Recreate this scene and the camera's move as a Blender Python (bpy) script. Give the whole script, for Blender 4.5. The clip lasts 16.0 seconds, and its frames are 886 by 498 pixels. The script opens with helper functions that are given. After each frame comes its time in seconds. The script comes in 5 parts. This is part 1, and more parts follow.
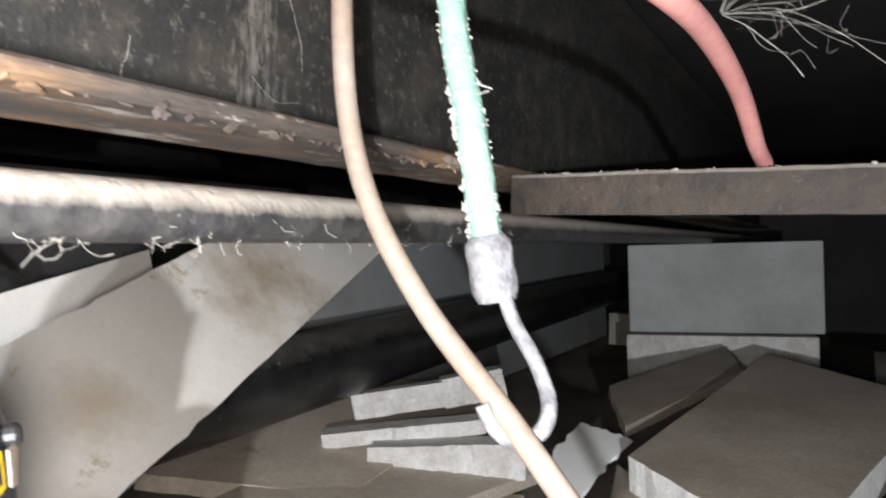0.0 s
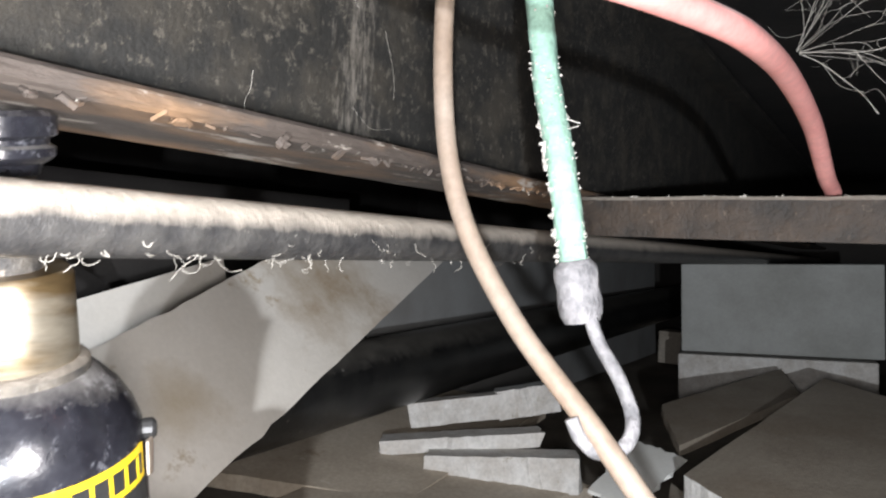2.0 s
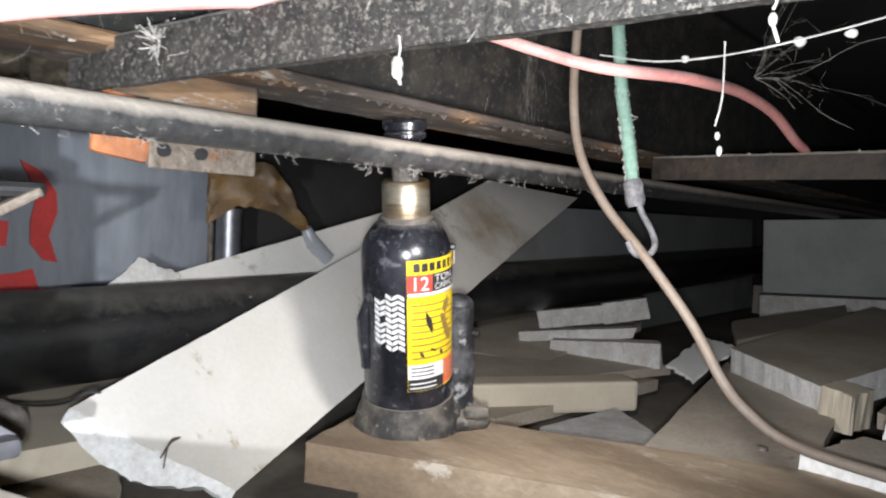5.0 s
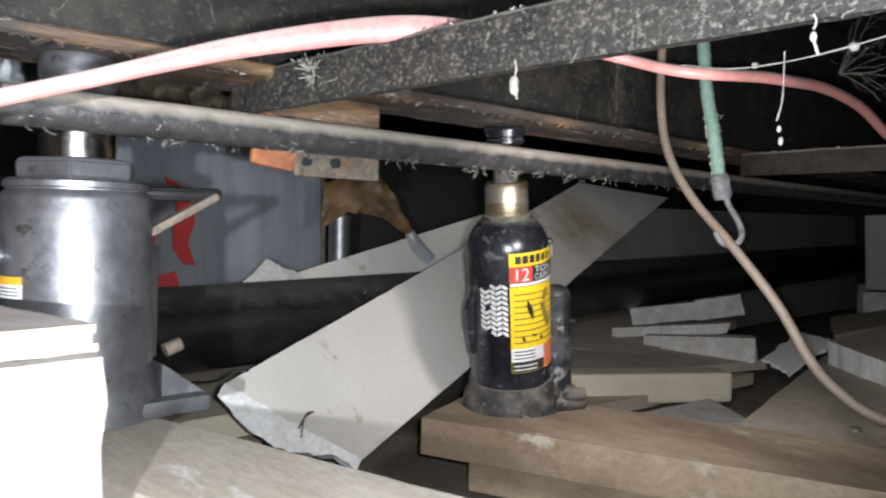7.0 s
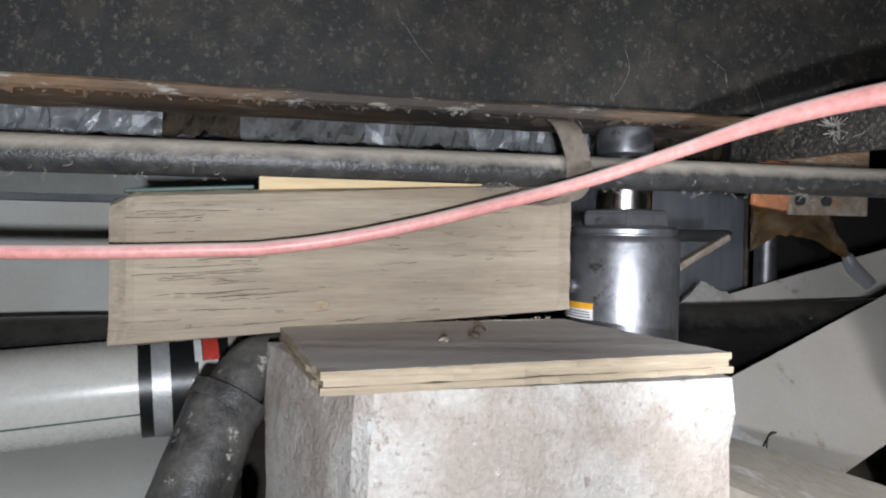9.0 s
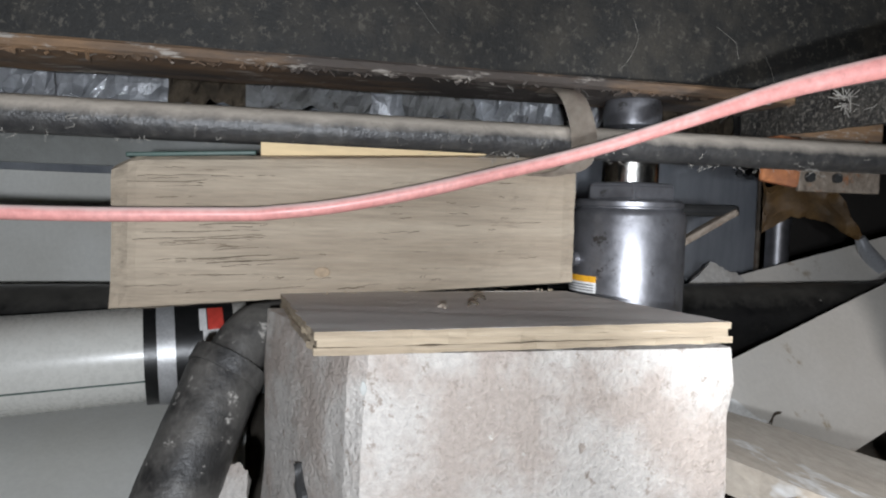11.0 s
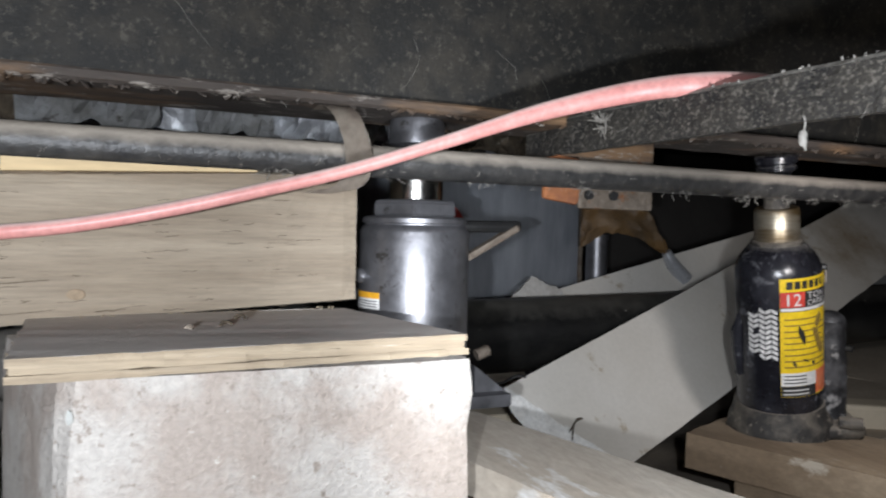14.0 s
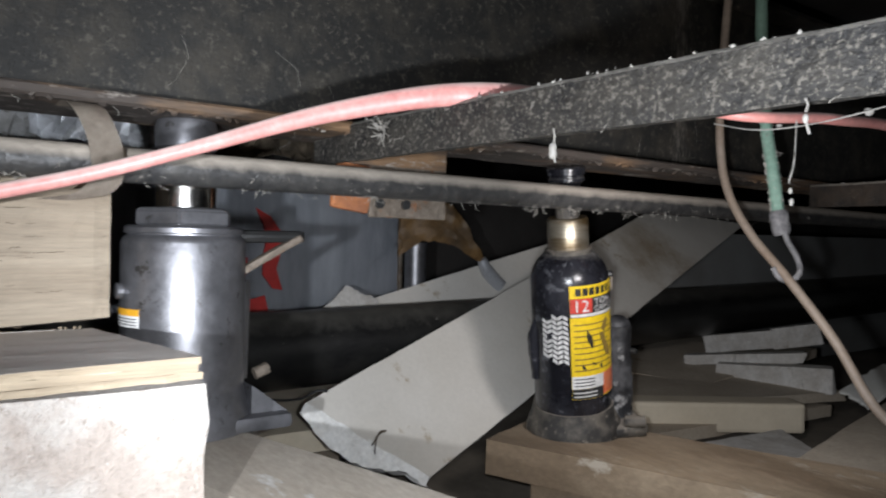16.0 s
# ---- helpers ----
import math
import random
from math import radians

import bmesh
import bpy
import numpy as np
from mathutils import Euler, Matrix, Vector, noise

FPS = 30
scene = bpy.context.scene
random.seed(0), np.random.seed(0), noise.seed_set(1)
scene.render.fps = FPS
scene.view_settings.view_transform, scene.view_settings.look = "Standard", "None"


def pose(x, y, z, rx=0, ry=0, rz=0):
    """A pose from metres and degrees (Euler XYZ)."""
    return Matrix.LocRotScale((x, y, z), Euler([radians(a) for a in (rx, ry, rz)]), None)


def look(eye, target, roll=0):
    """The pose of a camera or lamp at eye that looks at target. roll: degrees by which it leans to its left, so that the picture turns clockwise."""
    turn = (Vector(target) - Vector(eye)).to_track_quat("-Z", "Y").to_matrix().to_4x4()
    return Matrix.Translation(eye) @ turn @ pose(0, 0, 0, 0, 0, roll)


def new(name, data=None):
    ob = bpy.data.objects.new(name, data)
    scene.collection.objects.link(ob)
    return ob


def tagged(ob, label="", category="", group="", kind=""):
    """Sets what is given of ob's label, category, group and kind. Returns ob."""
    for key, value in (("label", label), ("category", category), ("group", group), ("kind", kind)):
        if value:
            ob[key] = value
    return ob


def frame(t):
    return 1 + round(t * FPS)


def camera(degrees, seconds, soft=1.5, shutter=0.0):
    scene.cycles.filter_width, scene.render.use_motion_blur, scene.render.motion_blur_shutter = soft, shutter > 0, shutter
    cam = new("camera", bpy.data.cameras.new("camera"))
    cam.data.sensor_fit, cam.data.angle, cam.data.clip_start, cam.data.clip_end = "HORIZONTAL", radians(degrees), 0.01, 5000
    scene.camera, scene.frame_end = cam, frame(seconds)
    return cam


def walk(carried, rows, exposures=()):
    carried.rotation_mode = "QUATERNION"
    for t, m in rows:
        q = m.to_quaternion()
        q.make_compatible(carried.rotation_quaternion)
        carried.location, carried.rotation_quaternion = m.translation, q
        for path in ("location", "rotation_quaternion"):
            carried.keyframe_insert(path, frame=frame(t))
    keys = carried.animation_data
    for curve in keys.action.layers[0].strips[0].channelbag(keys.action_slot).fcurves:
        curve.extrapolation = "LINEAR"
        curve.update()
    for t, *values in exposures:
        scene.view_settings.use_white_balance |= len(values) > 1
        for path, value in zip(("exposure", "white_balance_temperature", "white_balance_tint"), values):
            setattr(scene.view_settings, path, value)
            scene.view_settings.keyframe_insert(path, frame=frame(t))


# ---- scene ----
cam = camera(63.4, 16.0, soft=2.1, shutter=0.5)
PATH = [
    (0, (0.078, 0.204, 0.345), (-0.884, 1.957, 0.311), 0.8),
    (0.5, (0.066, 0.188, 0.367), (-0.939, 1.917, 0.334), 0.8),
    (1, (0.06, 0.182, 0.379), (-0.957, 1.905, 0.362), 1.3),
    (1.5, (0.061, 0.178, 0.368), (-0.947, 1.905, 0.364), 1.9),
    (2, (0.072, 0.171, 0.35), (-0.996, 1.862, 0.342), 2.3),
    (2.5, (0.081, 0.16, 0.34), (-1.03, 1.823, 0.319), 2.5),
    (3, (0.104, 0.132, 0.336), (-1.025, 1.783, 0.3), 2.4),
    (3.5, (0.168, 0.058, 0.308), (-0.972, 1.698, 0.208), 1.8),
    (4, (0.227, -0.036, 0.286), (-0.926, 1.595, 0.182), 1.0),
    (4.5, (0.268, -0.149, 0.292), (-0.978, 1.413, 0.21), 2.7),
    (5, (0.286, -0.201, 0.298), (-1.024, 1.308, 0.213), 2.4),
    (7.5, (0.347, -0.291, 0.285), (-1.241, 0.922, 0.208), 1.2),
    (8, (0.362, -0.332, 0.298), (-1.371, 0.663, 0.211), 1.0),
    (8.5, (0.353, -0.396, 0.294), (-1.531, 0.273, 0.242), 0.3),
    (9, (0.356, -0.426, 0.309), (-1.581, 0.069, 0.247), 0.9),
    (11.5, (0.356, -0.409, 0.298), (-1.585, 0.059, 0.181), 1.9),
    (12, (0.359, -0.379, 0.298), (-1.552, 0.203, 0.203), 1.9),
    (12.5, (0.364, -0.364, 0.298), (-1.517, 0.307, 0.204), 1.7),
    (13, (0.368, -0.359, 0.298), (-1.497, 0.358, 0.217), 1.3),
    (13.5, (0.373, -0.356, 0.299), (-1.483, 0.384, 0.225), 1.3),
    (14, (0.377, -0.348, 0.3), (-1.458, 0.446, 0.25), 1.3),
    (14.5, (0.378, -0.328, 0.301), (-1.403, 0.58, 0.257), 1.6),
    (15, (0.383, -0.311, 0.302), (-1.345, 0.696, 0.271), 1.4),
    (15.5, (0.384, -0.3, 0.302), (-1.302, 0.776, 0.286), 1.2),
    (16, (0.383, -0.289, 0.304), (-1.245, 0.872, 0.282), 1.2),
]
EXPOSURES = [(0, 2.9), (1, 2.85), (2, 2.65), (3, 2.4), (3.5, 2.15), (4, 1.95), (5, 1.7), (7.5, 0.85), (9, 0.25), (13, 0.15), (14.5, 0.35), (16, 0.5)]
walk(cam, [(t, look(eye, target, roll)) for t, eye, target, roll in PATH], EXPOSURES)

# ---- light: the torch held beside the lens, as three fixed lamps where it dwells ----
world = bpy.data.worlds.new("world")
scene.world = world
world.use_nodes = True
world.node_tree.nodes["Background"].inputs[0].default_value = (0.5, 0.55, 0.6, 1)
world.node_tree.nodes["Background"].inputs[1].default_value = 0.004


def torch(name, place, target, watts, degrees, blend, size, colour=(0.93, 0.98, 1.06)):
    data = bpy.data.lights.new(name, "SPOT")
    data.energy, data.color, data.shadow_soft_size = watts, colour, size
    data.spot_size, data.spot_blend = radians(degrees), blend
    ob = new(name, data)
    ob.matrix_world = look(place, target)
    return ob


# all three stay lit, so two are added fill; the first is set back
torch("torch_light", (0.460, -0.440, 0.288), (-0.45, -0.50, 0.25), 17.5, 124, 1.0, 0.006)
torch("torch_light", (0.300, -0.215, 0.284), (-0.42, 0.54, 0.20), 6.8, 114, 0.5, 0.008)
torch("torch_light", (0.060, 0.200, 0.322), (-0.48, 0.85, 0.20), 2.0, 132, 0.8, 0.030, (1.0, 0.97, 0.98))


# ---- materials ----
def material(name, base, second=None, rough=0.7, metal=0.0, scale=20.0, bump=0.2, fine=180.0, dust=0.0,
             dust_colour=(0.33, 0.29, 0.24), spots=0.0, spot_colour=(0.5, 0.5, 0.48), spot_scale=60.0, stretch=(1, 1, 1),
             random_value=0.0, contrast=(0.35, 0.65), grain=1.0, pale=0.0, pale_colour=(0.6, 0.6, 0.6), pale_scale=60.0):
    m = bpy.data.materials.new(name)
    m.use_nodes = True
    tree = m.node_tree
    N, L = tree.nodes, tree.links
    b = N["Principled BSDF"]
    b.inputs["Roughness"].default_value, b.inputs["Metallic"].default_value = rough, metal
    tc = N.new("ShaderNodeTexCoord")
    mp = N.new("ShaderNodeMapping")
    mp.inputs["Scale"].default_value = stretch
    L.new(tc.outputs["Object"], mp.inputs["Vector"])

    def noise_tex(sc, detail=5.0, rgh=0.6):
        n = N.new("ShaderNodeTexNoise")
        n.inputs["Scale"].default_value, n.inputs["Detail"].default_value, n.inputs["Roughness"].default_value = sc, detail, rgh
        L.new(mp.outputs[0], n.inputs["Vector"])
        return n

    def ramp(source, lo, hi):
        r = N.new("ShaderNodeMapRange")
        r.inputs["From Min"].default_value, r.inputs["From Max"].default_value = lo, hi
        L.new(source, r.inputs["Value"])
        return r.outputs[0]

    def blend(fac, c0, c1):
        x = N.new("ShaderNodeMix")
        x.data_type = "RGBA"
        L.new(fac, x.inputs[0])
        for socket, c in ((x.inputs[6], c0), (x.inputs[7], c1)):
            if isinstance(c, tuple):
                socket.default_value = (*c, 1)
            else:
                L.new(c, socket)
        return x.outputs[2]

    big, small = noise_tex(scale), noise_tex(fine, 4.0, 0.7)
    second = second or tuple(0.75 * c for c in base)
    colour = blend(ramp(big.outputs[0], *contrast), base, second)
    g = blend(ramp(small.outputs[0], 0.3, 0.7), (1 - 0.18 * grain,) * 3, (1 + 0.12 * grain,) * 3)
    mul = N.new("ShaderNodeMix")
    mul.data_type, mul.blend_type = "RGBA", "MULTIPLY"
    mul.inputs[0].default_value = 1.0
    L.new(colour, mul.inputs[6])
    L.new(g, mul.inputs[7])
    colour = mul.outputs[2]
    if spots:
        sp = noise_tex(spot_scale, 6.0, 0.75)
        colour = blend(ramp(sp.outputs[0], 1.0 - spots, 1.06 - spots), colour, spot_colour)
    if pale:
        pl = noise_tex(pale_scale, 5.0, 0.7)
        shift = N.new("ShaderNodeVectorMath")
        shift.inputs[1].default_value = (3.1, 7.7, 1.3)
        L.new(mp.outputs[0], shift.inputs[0])
        L.new(shift.outputs[0], pl.inputs["Vector"])
        colour = blend(ramp(pl.outputs[0], 1.0 - pale, 1.09 - pale), colour, pale_colour)
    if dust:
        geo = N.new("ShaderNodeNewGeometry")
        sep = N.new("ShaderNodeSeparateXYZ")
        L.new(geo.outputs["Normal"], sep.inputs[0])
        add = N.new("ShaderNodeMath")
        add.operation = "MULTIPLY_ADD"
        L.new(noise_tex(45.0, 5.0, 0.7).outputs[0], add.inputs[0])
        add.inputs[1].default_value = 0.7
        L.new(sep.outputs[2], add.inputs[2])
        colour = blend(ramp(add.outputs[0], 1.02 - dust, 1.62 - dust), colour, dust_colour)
    if random_value:
        info = N.new("ShaderNodeObjectInfo")
        hsv = N.new("ShaderNodeHueSaturation")
        L.new(colour, hsv.inputs["Color"])
        r = N.new("ShaderNodeMapRange")
        r.inputs["To Min"].default_value, r.inputs["To Max"].default_value = 1 - random_value, 1 + random_value
        L.new(info.outputs["Random"], r.inputs["Value"])
        L.new(r.outputs[0], hsv.inputs["Value"])
        colour = hsv.outputs[0]
    L.new(colour, b.inputs["Base Color"])
    rr = N.new("ShaderNodeMapRange")
    rr.inputs["To Min"].default_value, rr.inputs["To Max"].default_value = max(0.02, rough - 0.12), min(1.0, rough + 0.12)
    L.new(small.outputs[0], rr.inputs["Value"])
    L.new(rr.outputs[0], b.inputs["Roughness"])
    if bump:
        bm_ = N.new("ShaderNodeBump")
        bm_.inputs["Strength"].default_value, bm_.inputs["Distance"].default_value = bump, 0.002
        L.new(small.outputs[0], bm_.inputs["Height"])
        b2 = N.new("ShaderNodeBump")
        b2.inputs["Strength"].default_value, b2.inputs["Distance"].default_value = bump * 0.7, 0.006
        L.new(big.outputs[0], b2.inputs["Height"])
        L.new(bm_.outputs[0], b2.inputs["Normal"])
        L.new(b2.outputs[0], b.inputs["Normal"])
    return m


M_BEAM = material("black_beam_paint", (0.0125, 0.0120, 0.0105), (0.042, 0.036, 0.027), 0.72, scale=28, bump=0.35, fine=260, spots=0.445, spot_colour=(0.064, 0.057, 0.046), spot_scale=190, dust=0.2, contrast=(0.46, 0.74), pale=0.295, pale_colour=(0.11, 0.10, 0.085), pale_scale=330)
M_RUSTFLANGE = material("rusty_flange_paint", (0.060, 0.048, 0.040), (0.21, 0.125, 0.066), 0.75, scale=15, bump=0.9, fine=160, spots=0.43, spot_colour=(0.30, 0.27, 0.235), spot_scale=48, stretch=(1, 0.35, 1.6), contrast=(0.46, 0.64))
M_CROSS = material("dusty_black_steel", (0.013, 0.0125, 0.012), (0.040, 0.036, 0.030), 0.65, scale=45, bump=0.8, fine=260, spots=0.47, spot_colour=(0.13, 0.118, 0.10), spot_scale=330, dust=0.42, dust_colour=(0.40, 0.38, 0.34), pale=0.37, pale_colour=(0.30, 0.28, 0.25), pale_scale=480)
M_CROSSBROWN = material("brown_black_steel", (0.013, 0.0105, 0.008), (0.042, 0.028, 0.018), 0.7, scale=30, bump=0.7, fine=150, spots=0.38, spot_colour=(0.10, 0.075, 0.055), spot_scale=130, dust=0.4, dust_colour=(0.36, 0.32, 0.27))
M_RUST = material("orange_rust", (0.42, 0.16, 0.06), (0.25, 0.10, 0.05), 0.8, scale=40, bump=0.4)
M_GREYSTEEL = material("dull_grey_steel", (0.145, 0.115, 0.088), (0.24, 0.20, 0.16), 0.65, 0.3, scale=45, bump=0.6, spots=0.42, spot_colour=(0.21, 0.095, 0.045), spot_scale=55, pale=0.32, pale_colour=(0.42, 0.39, 0.35), pale_scale=90)
M_STRAP = material("tan_dusty_strap", (0.34, 0.29, 0.235), (0.22, 0.175, 0.14), 0.75, 0.0, scale=40, bump=0.3)
M_PIPE = material("black_iron_pipe", (0.026, 0.026, 0.027), (0.06, 0.058, 0.055), 0.42, scale=60, bump=0.4, dust=0.68, dust_colour=(0.40, 0.355, 0.30), spots=0.36, spot_colour=(0.2, 0.18, 0.16), spot_scale=120)
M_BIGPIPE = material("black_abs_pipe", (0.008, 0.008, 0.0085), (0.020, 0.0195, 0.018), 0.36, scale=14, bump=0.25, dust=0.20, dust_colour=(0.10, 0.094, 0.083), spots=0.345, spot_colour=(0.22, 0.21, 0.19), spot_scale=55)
M_ELBOW = material("dusty_black_plastic", (0.022, 0.021, 0.020), (0.085, 0.08, 0.073), 0.5, scale=26, bump=0.4, dust=0.12, dust_colour=(0.15, 0.14, 0.125), spots=0.40, spot_colour=(0.36, 0.34, 0.31), spot_scale=55, contrast=(0.42, 0.58))
M_RUBBER = material("black_rubber", (0.014, 0.014, 0.014), None, 0.35, bump=0.05)
M_PVC = material("white_pvc", (0.66, 0.65, 0.60), (0.58, 0.57, 0.53), 0.28, scale=8, bump=0.04, dust=0.2, dust_colour=(0.5, 0.47, 0.42), grain=0.3)
M_STEEL = material("brushed_jack_steel", (0.25, 0.25, 0.265), (0.165, 0.165, 0.175), 0.40, 0.75, scale=16, bump=0.10, fine=90, spots=0.40, spot_colour=(0.085, 0.08, 0.076), spot_scale=60, pale=0.315, pale_colour=(0.42, 0.41, 0.40), pale_scale=70)
M_CHROME = material("bright_ram_steel", (0.62, 0.61, 0.58), (0.5, 0.49, 0.46), 0.18, 1.0, bump=0.03)
M_CLAMP = material("bright_clamp_steel", (0.6, 0.6, 0.6), (0.4, 0.4, 0.4), 0.35, 0.4, bump=0.2, fine=400)
M_BRASS = material("oily_steel_ram", (0.36, 0.32, 0.25), (0.17, 0.115, 0.055), 0.38, 0.75, scale=22, bump=0.05, stretch=(0.4, 0.4, 2.4), contrast=(0.42, 0.58))
M_JACK = material("glossy_black_jack_paint", (0.010, 0.010, 0.013), (0.030, 0.031, 0.038), 0.24, scale=26, bump=0.12, spots=0.43, spot_colour=(0.095, 0.097, 0.108), spot_scale=45, dust=0.12, dust_colour=(0.2, 0.19, 0.18), contrast=(0.42, 0.72), pale=0.335, pale_colour=(0.22, 0.22, 0.225), pale_scale=85)
M_JACKDUST = material("dusty_black_casting", (0.030, 0.028, 0.026), (0.13, 0.115, 0.095), 0.7, scale=34, bump=0.7, dust=0.30, dust_colour=(0.20, 0.175, 0.145), spots=0.43, spot_colour=(0.20, 0.175, 0.145), spot_scale=60, contrast=(0.42, 0.62), pale=0.32, pale_colour=(0.34, 0.32, 0.29), pale_scale=110)
M_YELLOW = material("yellow_label", (0.80, 0.56, 0.02), (0.74, 0.50, 0.02), 0.4, bump=0.02, scale=60)
M_LABELWHITE = material("white_label", (0.78, 0.77, 0.75), None, 0.4, bump=0.0)
M_LABELRED = material("red_label", (0.66, 0.07, 0.05), None, 0.4, bump=0.0)
M_LABELORANGE = material("orange_label", (0.75, 0.16, 0.06), (0.6, 0.2, 0.1), 0.4, bump=0.0, scale=90)
M_INK = material("black_ink", (0.02, 0.02, 0.02), (0.03, 0.03, 0.03), 0.45, bump=0.0)
M_BROWNINK = material("brown_smudge", (0.20, 0.13, 0.03), (0.3, 0.2, 0.04), 0.6, bump=0.0)
M_AMBER = material("amber_label", (0.85, 0.42, 0.03), None, 0.4, bump=0.0)
M_CONCRETE = material("concrete_block", (0.42, 0.395, 0.365), (0.33, 0.285, 0.25), 0.92, scale=17, bump=1.0, fine=300, spots=0.42, spot_colour=(0.25, 0.215, 0.185), spot_scale=120, contrast=(0.44, 0.58), pale=0.35, pale_colour=(0.55, 0.53, 0.49), pale_scale=160)
M_FARBLOCK = material("painted_grey_block", (0.41, 0.42, 0.405), (0.30, 0.305, 0.285), 0.9, scale=6, bump=0.4, fine=150, grain=0.4, spots=0.33, spot_colour=(0.22, 0.20, 0.175), spot_scale=9)
M_PLY = material("grey_dusty_plywood", (0.56, 0.525, 0.49), (0.46, 0.425, 0.39), 0.95, scale=9, bump=0.3, stretch=(2, 0.5, 1), spots=0.3, spot_colour=(0.30, 0.265, 0.23), spot_scale=40, grain=0.3)
M_PLYEDGE = material("plywood_edge", (0.36, 0.295, 0.21), (0.22, 0.17, 0.115), 0.8, scale=40, bump=0.6, stretch=(1, 0.12, 3.5))
M_TIMBER = material("weathered_timber", (0.37, 0.31, 0.235), (0.255, 0.205, 0.150), 0.88, scale=15, bump=0.6, fine=150, stretch=(2.0, 0.16, 3.0), spots=0.37, spot_colour=(0.17, 0.132, 0.095), spot_scale=60, contrast=(0.36, 0.66), pale=0.25, pale_colour=(0.45, 0.385, 0.285), pale_scale=40)
M_CRACK = material("dark_crack", (0.10, 0.075, 0.05), (0.06, 0.045, 0.03), 1.0, bump=0.0)
M_SHIM = material("fresh_pine", (0.68, 0.53, 0.31), (0.6, 0.45, 0.25), 0.7, scale=20, bump=0.1, stretch=(1, 0.1, 1))
M_PLANK = material("dusty_plank", (0.37, 0.285, 0.195), (0.215, 0.155, 0.10), 0.92, scale=8, bump=0.5, stretch=(0.5, 1.4, 1), spots=0.42, spot_colour=(0.46, 0.40, 0.32), spot_scale=10, contrast=(0.40, 0.60), pale=0.34, pale_colour=(0.55, 0.49, 0.40), pale_scale=16)
M_GREYPLANK = material("grey_weathered_plank", (0.43, 0.385, 0.325), (0.33, 0.285, 0.23), 0.9, scale=10, bump=0.25, stretch=(0.45, 1.5, 1), spots=0.45, spot_colour=(0.55, 0.54, 0.52), spot_scale=6)
M_PINE = material("raw_pine_plank", (0.52, 0.40, 0.24), (0.42, 0.31, 0.19), 0.85, scale=12, bump=0.3, stretch=(0.25, 1.8, 1))
M_FOAM = material("pale_grey_board", (0.69, 0.655, 0.60), (0.58, 0.54, 0.475), 0.85, scale=3.2, bump=0.15, spots=0.385, spot_colour=(0.42, 0.35, 0.26), spot_scale=8, grain=0.3)
M_FOAMEDGE = material("white_broken_edge", (0.82, 0.81, 0.78), (0.70, 0.68, 0.64), 0.95, scale=60, bump=0.4, fine=160)
M_BOARD = material("dusty_tan_board", (0.46, 0.405, 0.33), (0.33, 0.275, 0.21), 0.92, scale=5, bump=0.3, random_value=0.25, spots=0.36, spot_colour=(0.24, 0.19, 0.135), spot_scale=9, pale=0.33, pale_colour=(0.58, 0.54, 0.47), pale_scale=26)
M_CREAM = material("cream_trim", (0.62, 0.55, 0.43), (0.52, 0.45, 0.34), 0.8, scale=9, bump=0.2, grain=0.3)
M_WHITEBOARD = material("white_sheet_board", (0.76, 0.76, 0.72), (0.66, 0.65, 0.60), 0.8, scale=5, bump=0.12, spots=0.27, spot_colour=(0.36, 0.32, 0.26), spot_scale=9, grain=0.3)
M_GYPSUM = material("white_gypsum", (0.63, 0.615, 0.585), (0.48, 0.45, 0.41), 0.95, scale=30, bump=0.3, spots=0.38, spot_colour=(0.33, 0.29, 0.24), spot_scale=45)
M_SHEET = material("galvanised_sheet", (0.55, 0.58, 0.62), (0.36, 0.385, 0.43), 0.5, 0.05, scale=7, bump=0.1, stretch=(1, 2.5, 0.5), spots=0.3, spot_colour=(0.62, 0.62, 0.62), spot_scale=12, grain=0.3)
M_SPOUT = material("shiny_tin", (0.55, 0.56, 0.58), (0.36, 0.37, 0.39), 0.30, 0.3, scale=12, bump=0.06, grain=0.3)
M_REDPAINT = material("red_letter_paint", (0.62, 0.04, 0.035), None, 0.5, bump=0.0)
M_TAN = material("brown_torn_wrap", (0.34, 0.20, 0.08), (0.22, 0.15, 0.09), 0.45, scale=18, bump=0.3)
M_GREYPANEL = material("grey_dirty_panel", (0.30, 0.305, 0.30), (0.22, 0.215, 0.205), 0.85, scale=4, bump=0.15, grain=0.3)
M_FOIL = material("crumpled_silver_foil", (0.70, 0.72, 0.75), (0.42, 0.43, 0.45), 0.38, 0.35, scale=30, bump=1.0, fine=70, spots=0.34, spot_colour=(0.16, 0.13, 0.10), spot_scale=25)
M_FIBRE = material("brown_matted_fibre", (0.16, 0.125, 0.085), (0.07, 0.055, 0.04), 1.0, scale=60, bump=1.0, fine=220)
M_BACKPAPER = material("grey_backing_paper", (0.33, 0.335, 0.34), (0.20, 0.195, 0.185), 0.85, scale=22, bump=0.6, spots=0.40, spot_colour=(0.07, 0.06, 0.05), spot_scale=40)
M_JACKSCUFF = material("scuffed_black_casting", (0.022, 0.022, 0.024), (0.11, 0.11, 0.115), 0.45, scale=32, bump=0.5, spots=0.44, spot_colour=(0.26, 0.255, 0.25), spot_scale=45, contrast=(0.40, 0.66))
M_BELLY = material("black_belly_sheet", (0.012, 0.012, 0.012), (0.025, 0.022, 0.02), 0.8, scale=8, bump=0.4)
M_GROUND = material("dusty_earth", (0.20, 0.17, 0.135), (0.13, 0.11, 0.085), 1.0, scale=6, bump=0.9, fine=70)
